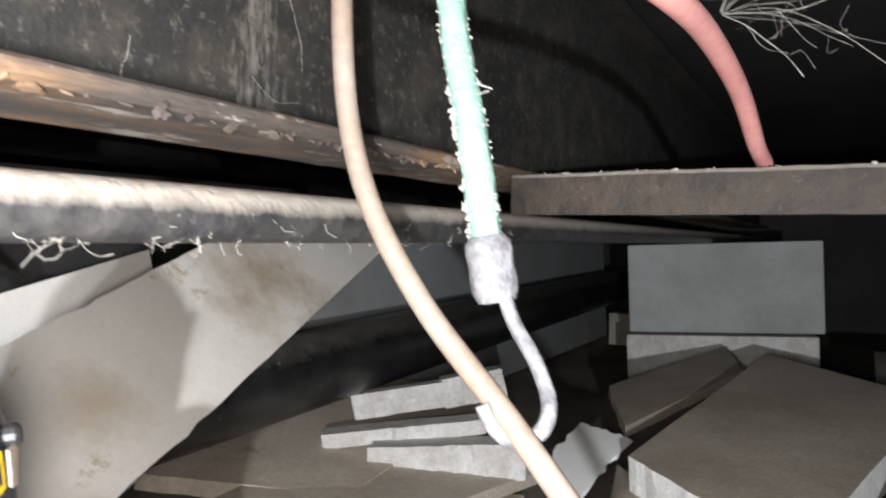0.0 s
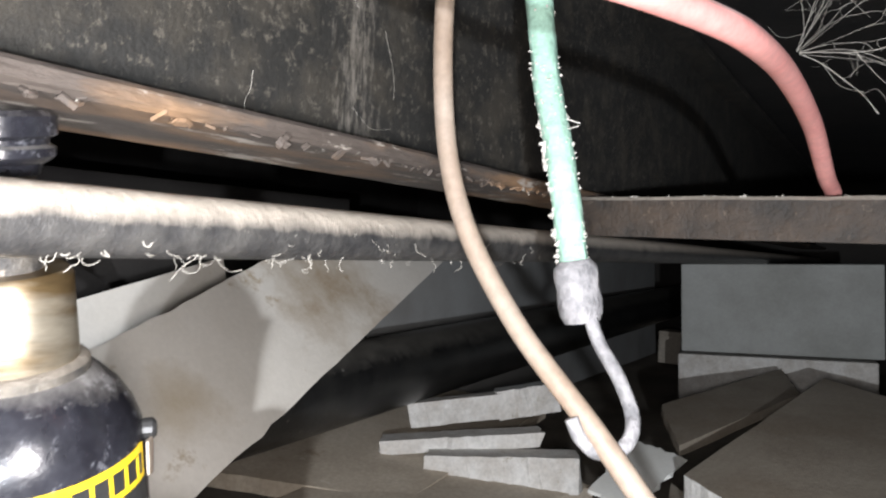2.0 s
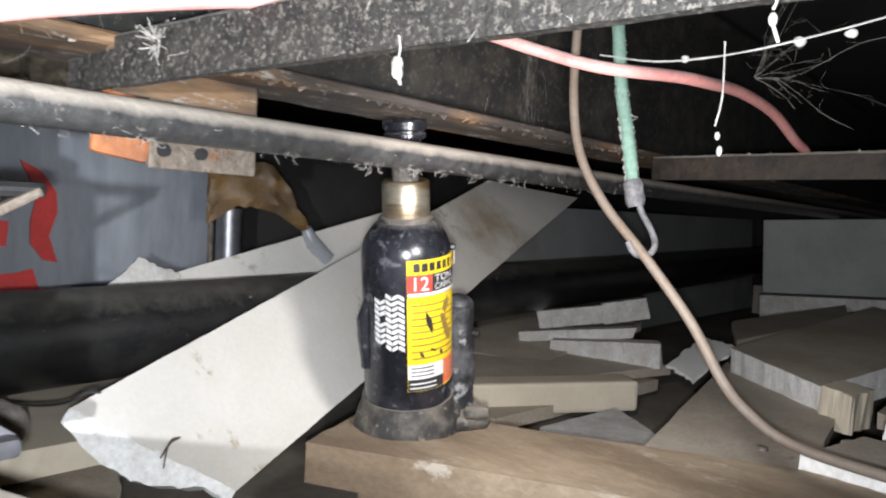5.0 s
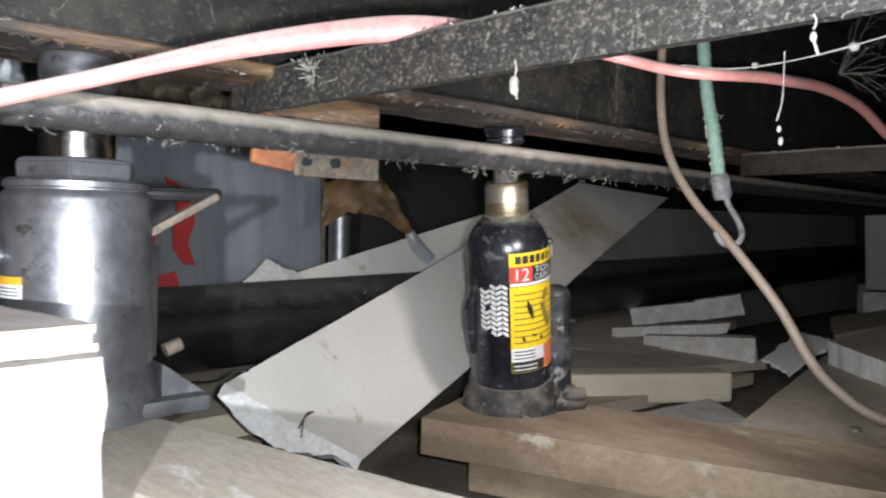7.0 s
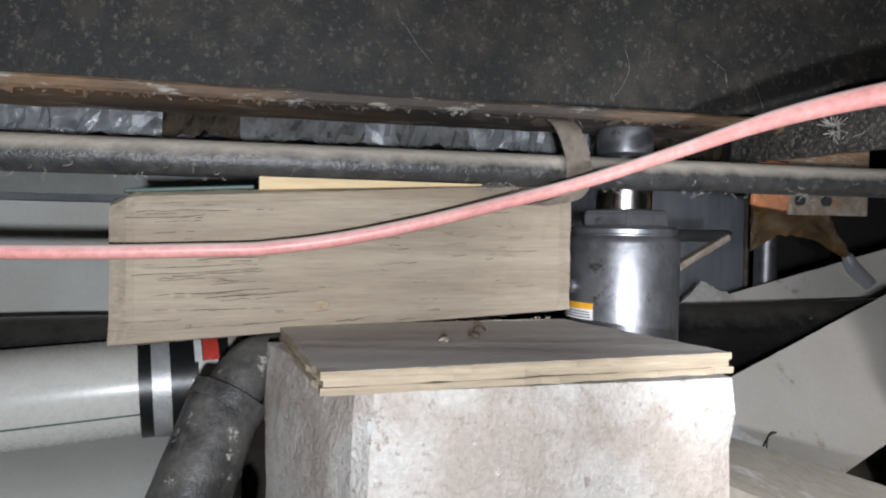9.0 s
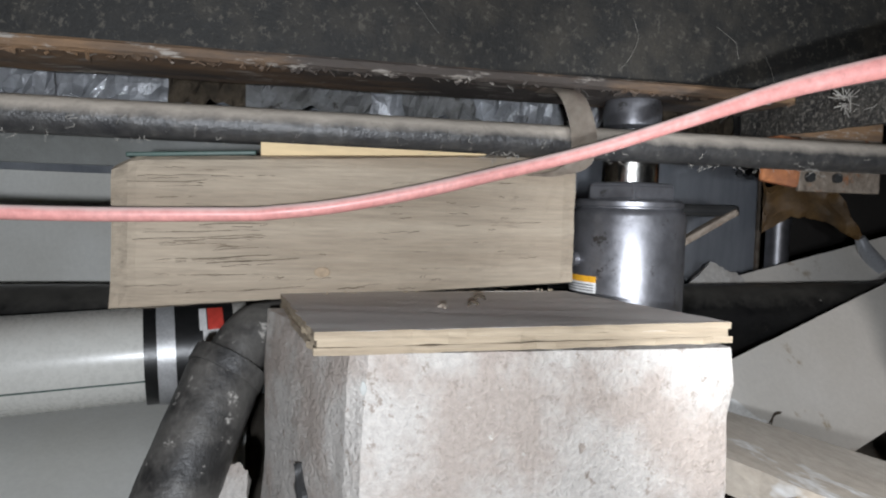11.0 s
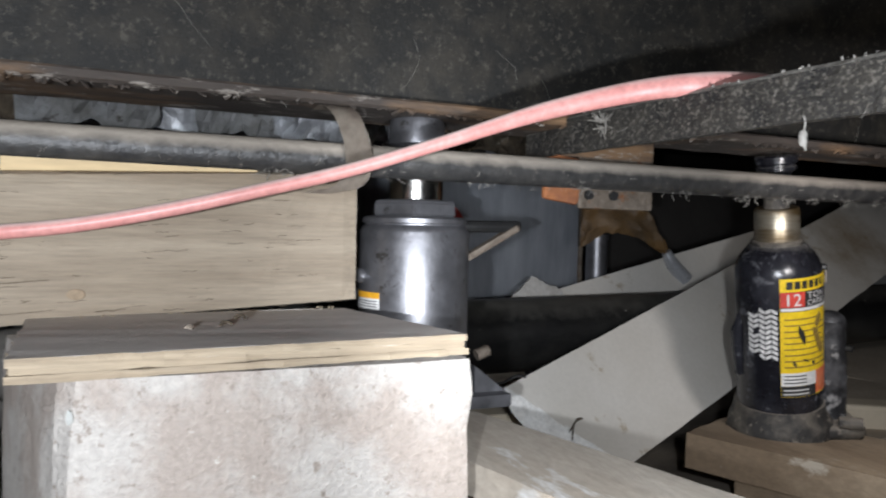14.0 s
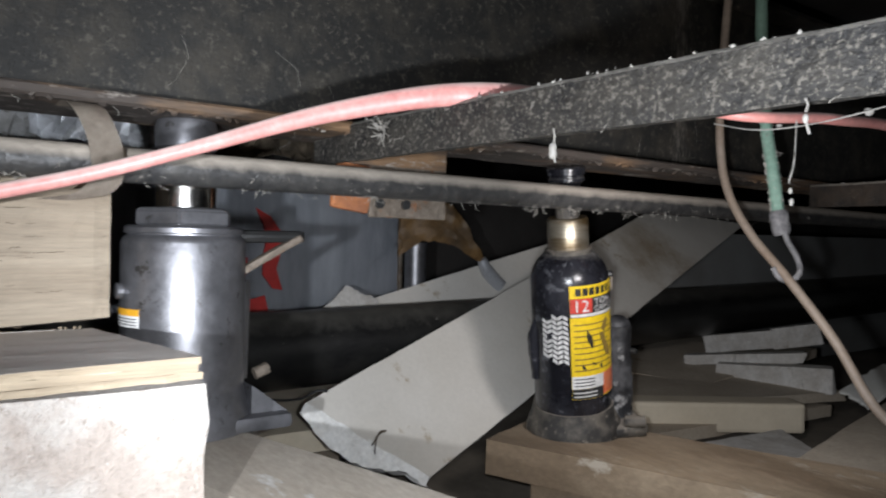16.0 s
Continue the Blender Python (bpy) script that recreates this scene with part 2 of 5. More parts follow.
M_WALL = material("dark_skirting", (0.055, 0.05, 0.045), (0.035, 0.03, 0.028), 0.9, scale=4, bump=0.2)
M_CABLE = material("tan_cable", (0.235, 0.192, 0.155), (0.19, 0.143, 0.107), 0.6, scale=22, bump=0.12, spots=0.34, spot_colour=(0.18, 0.115, 0.07), spot_scale=20)
M_GREEN = material("pale_green_hose", (0.235, 0.375, 0.30), (0.18, 0.30, 0.24), 0.7, scale=40, bump=0.5, fine=260)
M_FUZZ = material("white_fuzz", (0.40, 0.385, 0.355), (0.29, 0.275, 0.25), 0.95, bump=0.0, scale=300)
M_FITTING = material("grey_dusty_fitting", (0.10, 0.10, 0.105), (0.22, 0.215, 0.22), 0.8, scale=120, bump=0.7)
M_PINK = material("red_pex_tube", (0.70, 0.33, 0.30), (0.64, 0.27, 0.245), 0.42, scale=30, bump=0.06, dust=0.4, dust_colour=(0.68, 0.52, 0.48))
M_WEB = material("cobweb", (0.34, 0.32, 0.285), None, 0.95, bump=0.0)
M_GREENSHIM = material("dark_green_plastic", (0.02, 0.06, 0.045), None, 0.5, bump=0.05)


# ---- mesh helpers ----
def stain(m, centre, radius, colour, ragged=0.6, scale=14.0):
    """One blotch with a ragged outline on a material, at a place on its thing."""
    N, L = m.node_tree.nodes, m.node_tree.links
    base = N["Principled BSDF"].inputs["Base Color"]
    old = base.links[0].from_socket
    tc = N.new("ShaderNodeTexCoord")
    d = N.new("ShaderNodeVectorMath")
    d.operation = "DISTANCE"
    L.new(tc.outputs["Object"], d.inputs[0])
    d.inputs[1].default_value = centre
    n = N.new("ShaderNodeTexNoise")
    n.inputs["Scale"].default_value, n.inputs["Detail"].default_value, n.inputs["Roughness"].default_value = scale, 7.0, 0.7
    L.new(tc.outputs["Object"], n.inputs["Vector"])
    add = N.new("ShaderNodeMath")
    add.operation = "MULTIPLY_ADD"
    L.new(n.outputs[0], add.inputs[0])
    add.inputs[1].default_value = radius * ragged * 4
    L.new(d.outputs["Value"], add.inputs[2])
    r = N.new("ShaderNodeMapRange")
    lo = radius * ragged * 2
    r.inputs["From Min"].default_value, r.inputs["From Max"].default_value = lo + radius, lo
    r.inputs["To Min"].default_value, r.inputs["To Max"].default_value = 0.0, 0.85
    L.new(add.outputs[0], r.inputs["Value"])
    x = N.new("ShaderNodeMix")
    x.data_type = "RGBA"
    L.new(r.outputs[0], x.inputs[0])
    L.new(old, x.inputs[6])
    x.inputs[7].default_value = (*colour, 1)
    L.new(x.outputs[2], base)


stain(M_FOAM, (-0.515, 0.83, 0.292), 0.10, (0.27, 0.19, 0.105))
stain(M_FOAM, (-0.470, 0.93, 0.245), 0.06, (0.30, 0.215, 0.13))
stain(M_FOAM, (-0.43, 0.58, 0.21), 0.05, (0.42, 0.35, 0.25))


def streak(m, y0, half, colour, strength=0.7):
    """A run of pale drips down an upright face, round one place along y."""
    N, L = m.node_tree.nodes, m.node_tree.links
    base = N["Principled BSDF"].inputs["Base Color"]
    old = base.links[0].from_socket
    tc = N.new("ShaderNodeTexCoord")
    mp = N.new("ShaderNodeMapping")
    mp.inputs["Scale"].default_value = (1, 6, 1.3)
    L.new(tc.outputs["Object"], mp.inputs["Vector"])
    n = N.new("ShaderNodeTexNoise")
    n.inputs["Scale"].default_value, n.inputs["Detail"].default_value, n.inputs["Roughness"].default_value = 32.0, 6.0, 0.75
    L.new(mp.outputs[0], n.inputs["Vector"])
    sep = N.new("ShaderNodeSeparateXYZ")
    L.new(tc.outputs["Object"], sep.inputs[0])

    def calc(op, a, b_):
        x = N.new("ShaderNodeMath")
        x.operation = op
        for k, v in enumerate((a, b_)):
            if isinstance(v, (int, float)):
                x.inputs[k].default_value = v
            else:
                L.new(v, x.inputs[k])
        return x.outputs[0]
    away = calc("DIVIDE", calc("ABSOLUTE", calc("SUBTRACT", sep.outputs[1], y0), 0.0), half)
    level = calc("SUBTRACT", n.outputs[0], calc("MULTIPLY", away, 0.16))
    r = N.new("ShaderNodeMapRange")
    r.inputs["From Min"].default_value, r.inputs["From Max"].default_value = 0.40, 0.56
    r.inputs["To Max"].default_value = strength
    L.new(level, r.inputs["Value"])
    x = N.new("ShaderNodeMix")
    x.data_type = "RGBA"
    L.new(r.outputs[0], x.inputs[0])
    L.new(old, x.inputs[6])
    x.inputs[7].default_value = (*colour, 1)
    L.new(x.outputs[2], base)


streak(M_BEAM, 0.488, 0.022, (0.15, 0.135, 0.115))


def link(name, bm, mats, parent=None, label="", smooth=False):
    me = bpy.data.meshes.new(name)
    bmesh.ops.recalc_face_normals(bm, faces=bm.faces)
    bm.to_mesh(me)
    bm.free()
    for m in mats if isinstance(mats, (list, tuple)) else [mats]:
        me.materials.append(m)
    if smooth:
        for p in me.polygons:
            p.use_smooth = True
        me.set_sharp_from_angle(angle=radians(38))
    ob = new(name, me)
    if parent is not None:
        ob.parent = parent
        ob.matrix_parent_inverse = parent.matrix_world.inverted()
    if label:
        ob["label"] = label
    return ob


def part(name, bm, material_, parent, label="", smooth=False):
    return link(name, bm, material_, parent, label, smooth)


def thing(name, place, label, category, group="", kind=""):
    ob = new(name)
    ob.empty_display_size = 0.02
    ob.matrix_world = Matrix.Translation(place)
    bpy.context.view_layer.update()
    return tagged(ob, label, category, group, kind)


def box_bm(size, m=None, bevel=0.0, seg=2, bm=None):
    b = bmesh.new()
    bmesh.ops.create_cube(b, size=1.0, matrix=Matrix.Diagonal((*size, 1)))
    if bevel:
        bmesh.ops.bevel(b, geom=b.edges[:], offset=bevel, segments=seg, affect="EDGES", profile=0.6)
    if m is not None:
        b.transform(m)
    return b if bm is None else join(bm, b)


def join(a, b):
    """Adds the mesh b to a."""
    me = bpy.data.meshes.new("tmp")
    b.to_mesh(me)
    b.free()
    a.from_mesh(me)
    bpy.data.meshes.remove(me)
    return a


def span(p, q, width, height, bevel=0.002, up=(0, 0, 1)):
    """A bar from p to q (centres of its ends), width across and height along up."""
    p, q, up = Vector(p), Vector(q), Vector(up)
    x = (q - p).normalized()
    y = up.cross(x).normalized()
    z = x.cross(y)
    m = Matrix((x, y, z)).transposed().to_4x4()
    m.translation = (p + q) / 2
    return box_bm(((q - p).length, width, height), m, bevel)


def lathe_bm(profile, seg=48, m=None, closed=True):
    b = bmesh.new()
    rings = []
    for r, z in profile:
        rings.append([b.verts.new((r * math.cos(2 * math.pi * k / seg), r * math.sin(2 * math.pi * k / seg), z)) for k in range(seg)])
    for a, c in zip(rings, rings[1:]):
        for k in range(seg):
            b.faces.new((a[k], a[(k + 1) % seg], c[(k + 1) % seg], c[k]))
    if closed:
        b.faces.new(rings[0][::-1])
        b.faces.new(rings[-1])
    if m is not None:
        b.transform(m)
    return b


def spline(points, steps=8):
    P = [Vector(p) for p in points]
    P = [2 * P[0] - P[1]] + P + [2 * P[-1] - P[-2]]
    out = []
    for i in range(1, len(P) - 2):
        for k in range(steps):
            t = k / steps
            a, b, c, d = P[i - 1:i + 3]
            out.append(0.5 * (2 * b + (c - a) * t + (2 * a - 5 * b + 4 * c - d) * t * t + (3 * b - a - 3 * c + d) * t ** 3))
    out.append(P[-2])
    return out


def tube_bm(points, radius, seg=12, steps=8, wobble=0.0, flat=1.0, taper=None):
    pts = spline(points, steps) if steps > 1 else [Vector(p) for p in points]
    b = bmesh.new()
    rings = []
    side = None
    for i, p in enumerate(pts):
        t = (pts[min(i + 1, len(pts) - 1)] - pts[max(i - 1, 0)]).normalized()
        if side is None:
            side = t.orthogonal().normalized()
        side = (side - t * side.dot(t)).normalized()
        up = t.cross(side)
        r = radius if taper is None else radius * (1 + (taper - 1) * i / (len(pts) - 1))
        ring = []
        for k in range(seg):
            a = 2 * math.pi * k / seg
            rr = r * (1 + wobble * noise.noise(Vector((p.x * 90 + 7 * k, p.y * 90, p.z * 90))))
            ring.append(b.verts.new(p + side * (rr * math.cos(a)) + up * (rr * flat * math.sin(a))))
        rings.append(ring)
    for a, c in zip(rings, rings[1:]):
        for k in range(seg):
            b.faces.new((a[k], a[(k + 1) % seg], c[(k + 1) % seg], c[k]))
    b.faces.new(rings[0][::-1])
    b.faces.new(rings[-1])
    return b


def board_bm(corners, thick, n=14, m=8, jag=0.0, sag=0.0, seed=0.0):
    """A broken sheet on four corners (its upper face), with a ragged rim. Rim faces take the second material."""
    A, B, C, D = (Vector(c) for c in corners)
    nrm = (B - A).cross(D - A).normalized()
    if nrm.z < 0:
        nrm = -nrm
    b = bmesh.new()
    top, low = [], []
    for i in range(n + 1):
        rt, rl = [], []
        for j in range(m + 1):
            u, v = i / n, j / m
            p = A * (1 - u) * (1 - v) + B * u * (1 - v) + C * u * v + D * (1 - u) * v
            rim = i in (0, n) or j in (0, m)
            q = p.copy()
            if rim and jag:
                c = (A + B + C + D) / 4
                out = (p - c).normalized()
                q = p + out * jag * (noise.noise(p * 55 + Vector((seed, 0, 0))) + 0.6 * noise.noise(p * 140 + Vector((0, seed, 0))))
            w = nrm * (sag * noise.noise(p * 5 + Vector((seed, seed, 0))))
            rt.append(b.verts.new(q + w))
            ql = p - nrm * thick
            if rim and jag:
                ql = ql + (p - (A + B + C + D) / 4).normalized() * jag * 1.3 * noise.noise(p * 70 + Vector((seed + 9, 3, 0)))
            rl.append(b.verts.new(ql + w))
        top.append(rt)
        low.append(rl)
    for i in range(n):
        for j in range(m):
            b.faces.new((top[i][j], top[i + 1][j], top[i + 1][j + 1], top[i][j + 1]))
            b.faces.new((low[i][j], low[i][j + 1], low[i + 1][j + 1], low[i + 1][j]))
    ring_t = [top[i][0] for i in range(n + 1)] + [top[n][j] for j in range(1, m + 1)] + [top[i][m] for i in range(n - 1, -1, -1)] + [top[0][j] for j in range(m - 1, 0, -1)]
    ring_l = [low[i][0] for i in range(n + 1)] + [low[n][j] for j in range(1, m + 1)] + [low[i][m] for i in range(n - 1, -1, -1)] + [low[0][j] for j in range(m - 1, 0, -1)]
    K = len(ring_t)
    for k in range(K):
        f = b.faces.new((ring_t[k], ring_t[(k + 1) % K], ring_l[(k + 1) % K], ring_l[k]))
        f.material_index = 1
    return b


def board(name, corners, thick, face, edge, label, category, jag=0.003, sag=0.0, n=16, m=10, seed=0.0, group=""):
    ob = link(name, board_bm(corners, thick, n, m, jag, sag, seed), [face, edge])
    return tagged(ob, label, category, group)


def flat_z(xy, z):
    return [(x, y, z) for x, y in xy]


# ---- the setting ----
def ground_sheet():
    b = bmesh.new()
    n = 70
    rows = []
    for i in range(n + 1):
        row = []
        for j in range(n + 1):
            x, y = -2.2 + 4.4 * i / n, -2.4 + 5.8 * j / n
            h = 0.012 * noise.noise(Vector((x * 4, y * 4, 0))) + 0.005 * noise.noise(Vector((x * 17, y * 17, 3)))
            row.append(b.verts.new((x, y, h - 0.012)))
        rows.append(row)
    for i in range(n):
        for j in range(n):
            b.faces.new((rows[i][j], rows[i + 1][j], rows[i + 1][j + 1], rows[i][j + 1]))
    tagged(link("ground", b, M_GROUND, smooth=True), "dry dusty earth floor of a crawlspace", "ground", kind="structure")


ground_sheet()
# four added walls keep the crawlspace dark; east and south stay out of view
for nm, size, place in (("wall_west", (0.05, 5.9, 0.9), (-2.15, 0.5, 0.40)), ("wall_east", (0.05, 5.9, 0.9), (2.15, 0.5, 0.40)),
                        ("wall_north", (4.25, 0.05, 0.9), (0, 3.4, 0.40)), ("wall_south", (4.25, 0.05, 0.9), (0, -2.4, 0.40))):
    tagged(link(nm, box_bm(size, Matrix.Translation(place)), M_WALL), "dark skirting panel added to close off the crawlspace", "wall", kind="structure")
tagged(link("ceiling", box_bm((4.4, 5.9, 0.04), Matrix.Translation((0, 0.5, 0.68))), M_BELLY), "black sagging underbelly sheet of the floor above", "ceiling", kind="structure")


# ---- steel frame ----
def ibeam():
    t = thing("steel_beam", (-0.2, 0.5, 0.396), "black painted steel chassis beam with a rusty lower flange", "beam")
    b = bmesh.new()
    ys = [-2.3 + 5.6 * k / 160 for k in range(161)]
    prof = [(-0.157, 0.3965), (-0.157, 0.4015), (-0.1590, 0.4035), (-0.198, 0.4055), (-0.242, 0.4035), (-0.245, 0.4015), (-0.245, 0.3965), (-0.242, 0.3945), (-0.160, 0.3945)]
    rings = []
    for y in ys:
        w = 0.0012 * noise.noise(Vector((0, y * 30, 0)))
        rings.append([b.verts.new((x, y, z + (w if z < 0.397 else 0.3 * w))) for x, z in prof])
    for a, c in zip(rings, rings[1:]):
        for k in range(len(prof)):
            b.faces.new((a[k], a[(k + 1) % len(prof)], c[(k + 1) % len(prof)], c[k]))
    part("flange", b, M_RUSTFLANGE, t, "rust-streaked lower flange")
    part("web", box_bm((0.006, 5.6, 0.222), Matrix.Translation((-0.195, 0.5, 0.517))), M_BEAM, t)
    part("flange", box_bm((0.09, 5.6, 0.009), Matrix.Translation((-0.2, 0.5, 0.6335)), 0.002), M_BEAM, t)
    # scabs of rust and grime hanging along the flange edge
    s = bmesh.new()
    rnd = random.Random(5)
    for k in range(220):
        y = rnd.uniform(-0.9, 0.75)
        m = Matrix.Translation((-0.158 - rnd.uniform(0, 0.004), y, 0.3945 - rnd.uniform(0, 0.002))) @ Euler((rnd.uniform(-1, 1), rnd.uniform(-1, 1), rnd.uniform(0, 3))).to_matrix().to_4x4()
        box_bm((rnd.uniform(0.001, 0.004), rnd.uniform(0.002, 0.009), rnd.uniform(0.0006, 0.0018)), m, 0, bm=s)
    tagged(part("rust_scab", s, M_RUSTFLANGE, t, "loose flakes of rust"), kind="stuff")
    return t


ibeam()


def cross_bar(p, q, label, steel, height=0.033):
    t = thing("cross_member", p, label, "steel bar", "cross members under the floor")
    p, q = Vector(p), Vector(q)
    up = Vector((0, 0, height / 2))
    b = bmesh.new()
    n = 60
    x = (q - p).normalized()
    y = Vector((0, 0, 1)).cross(x)
    rings = []
    prof = [(-0.003, -0.5), (0.004, -0.5), (0.004, 0.38), (0.034, 0.40), (0.034, 0.5), (0.0005, 0.5), (-0.0035, 0.41)]
    for k in range(n + 1):
        c = p.lerp(q, k / n)
        rings.append([b.verts.new(c + y * u + Vector((0, 0, v * height + 0.0008 * noise.noise(c * 60 + Vector((u * 99, v, 0)))))) for u, v in prof])
    for a, c in zip(rings, rings[1:]):
        for k in range(len(prof)):
            b.faces.new((a[k], a[(k + 1) % len(prof)], c[(k + 1) % len(prof)], c[k]))
    b.faces.new(rings[0])
    b.faces.new(rings[-1][::-1])
    part("angle_bar", b, steel, t)
    s = bmesh.new()
    rnd = random.Random(int(p.y * 100) + 3)
    for k in range(60):
        c = p.lerp(q, rnd.uniform(0.02, 0.9))
        m = Matrix.Translation(c + Vector((0, -0.002, height * 0.5))) @ Matrix.Diagonal((rnd.uniform(0.8, 2.2), 0.9, rnd.uniform(0.5, 1.3), 1))
        bb = bmesh.new()
        bmesh.ops.create_icosphere(bb, subdivisions=1, radius=rnd.uniform(0.0004, 0.0010), matrix=m)
        for v in bb.verts:
            v.co += Vector((noise.noise(v.co * 700), noise.noise(v.co * 700 + Vector((5, 0, 0))), noise.noise(v.co * 700 + Vector((0, 9, 0))))) * 0.0012
        join(s, bb)
    tagged(part("dust_clot", s, M_FUZZ, t, "grey clots of dust along the top edge"), kind="stuff")
    return t


outrigger = cross_bar((-0.156, 0.000, 0.3865), (0.75, 0.087, 0.3865), "black steel angle outrigger speckled with pale dust", M_CROSS)
part("gusset", box_bm((0.075, 0.005, 0.0235), Matrix.Translation((-0.19, 0.0, 0.3822)), 0.001), M_CROSS, outrigger)
cross_bar((-0.156, 0.748, 0.380), (0.9, 0.735, 0.380), "brownish black steel angle crossing beyond the hoses", M_CROSSBROWN)

# plate bracket hanging from the beam behind the pipe
br = thing("steel_bracket", (-0.205, 0.06, 0.36), "bent steel plate bracket, one end orange with rust", "bracket")
bb = box_bm((0.004, 0.088, 0.050), Matrix.Translation((-0.206, 0.088, 0.350)), 0.0015)
part("plate", bb, M_GREYSTEEL, br)
bb = box_bm((0.006, 0.040, 0.044), Matrix.Translation((-0.205, 0.026, 0.352)) @ Euler((radians(-8), 0, 0)).to_matrix().to_4x4(), 0.004)
part("rusted_end", bb, M_RUST, br, "orange rusted end of the plate")
part("upper_plate", box_bm((0.006, 0.115, 0.022), Matrix.Translation((-0.206, 0.074, 0.3845)), 0.002), M_RUSTFLANGE, br)
# bolt holes as solid black discs, their inner shade put into the colour
for y in (0.054, 0.083):
    part("bolt_hole", lathe_bm([(0.0045, -0.004), (0.0045, 0.004)], 14, Matrix.Translation((-0.204, y, 0.338)) @ Euler((0, radians(90), 0)).to_matrix().to_4x4()), M_INK, br)

# pipe under the beam and its strap
gp = thing("gas_pipe", (-0.166, 0.4, 0.353), "thin black iron pipe under the beam, dusty on top", "pipe")
part("pipe_run", tube_bm([(-0.168, -2.2, 0.352), (-0.167, -1.0, 0.353), (-0.166, -0.2, 0.3535), (-0.166, 0.3, 0.3535), (-0.168, 0.8, 0.353), (-0.172, 1.6, 0.352), (-0.176, 3.2, 0.350)], 0.0128, 20, 30, 0.02), M_PIPE, gp, smooth=True)
st = bmesh.new()
strap_path = spline([(-0.180, -0.210, 0.3925), (-0.160, -0.208, 0.3935), (-0.1475, -0.202, 0.385), (-0.146, -0.194, 0.365), (-0.1475, -0.192, 0.345), (-0.150, -0.200, 0.332), (-0.153, -0.224, 0.326)], 6)
prev = None
for i, p in enumerate(strap_path):
    q = Vector((0, 0.0105, 0.0))
    row = [st.verts.new(p - q), st.verts.new(p + q)]
    if prev:
        st.faces.new((prev[0], prev[1], row[1], row[0]))
    prev = row
bmesh.ops.solidify(st, geom=st.faces[:], thickness=0.0016)
tagged(link("pipe_strap", st, M_STRAP, smooth=True), "tan dusty metal strap holding the pipe to the beam", "pipe strap")

# ---- pier: block, plywood, timber, shims ----
def pier_block():
    b = bmesh.new()
    foot = [(0.016, -0.377), (0.019, -0.1705), (-0.128, -0.184), (-0.150, -0.425)]
    zs = [-0.005 + 0.232 * k / 12 for k in range(13)]
    ring = []
    for a, c in zip(foot, foot[1:] + foot[:1]):
        for k in range(12):
            ring.append((a[0] + (c[0] - a[0]) * k / 12, a[1] + (c[1] - a[1]) * k / 12))
    rows = []
    cx, cy = -0.06, -0.29
    for i, z in enumerate(zs):
        row = []
        for k, (x, y) in enumerate(ring):
            corner = k % 12 == 0
            pull = 0.004 if corner else 0.0
            if i in (0, 12):
                pull += 0.0025
            w = 0.0012 * noise.noise(Vector((x * 160, y * 160, z * 160))) - pull * (1 + 0.8 * noise.noise(Vector((x * 50, y * 50, z * 70))))
            d = Vector((x - cx, y - cy, 0)).normalized()
            row.append(b.verts.new((x + d.x * w, y + d.y * w, z + 0.0015 + 0.003 * (y + 0.28))))
        rows.append(row)
    K = len(ring)
    for a, c in zip(rows, rows[1:]):
        for k in range(K):
            b.faces.new((a[k], a[(k + 1) % K], c[(k + 1) % K], c[k]))
    b.faces.new(rows[-1])
    b.faces.new(rows[0][::-1])
    tagged(link("concrete_block", b, M_CONCRETE), "rough grey concrete block carrying a plywood pad", "concrete block")


pier_block()


def block_marks():
    b = bmesh.new()
    for pts, r in (([(-0.060, -0.4015, 0.150), (-0.056, -0.4005, 0.140), (-0.048, -0.3985, 0.131), (-0.040, -0.3960, 0.118)], 0.0030), ([(-0.052, -0.3995, 0.138), (-0.051, -0.3995, 0.126), (-0.048, -0.3985, 0.118)], 0.0018)):
        join(b, tube_bm(pts, r, 8, 5, 0.8))
    tagged(link("tar_smear", b, M_INK), "black ragged smear of tar on the block", "tar")
    rnd = random.Random(33)
    for k in range(16):
        z = rnd.uniform(0.09, 0.226)
        b = bmesh.new()
        c = Vector((0.0135 + rnd.uniform(-0.004, 0.001), -0.3745 + rnd.uniform(-0.001, 0.012), z))
        bmesh.ops.create_icosphere(b, subdivisions=2, radius=rnd.uniform(0.0010, 0.0026), matrix=Matrix.Translation(c))
        for v in b.verts:
            o = v.co - c
            v.co = c + Vector((o.x * 0.35, o.y, o.z * 1.6)) * (1 + 1.1 * noise.noise(v.co * 420 + Vector((k, 0, 0))))
        tagged(link("mortar_chip", b, M_FARBLOCK), "pale chip of mortar on the block's edge", "mortar", "mortar chips on the block")


block_marks()


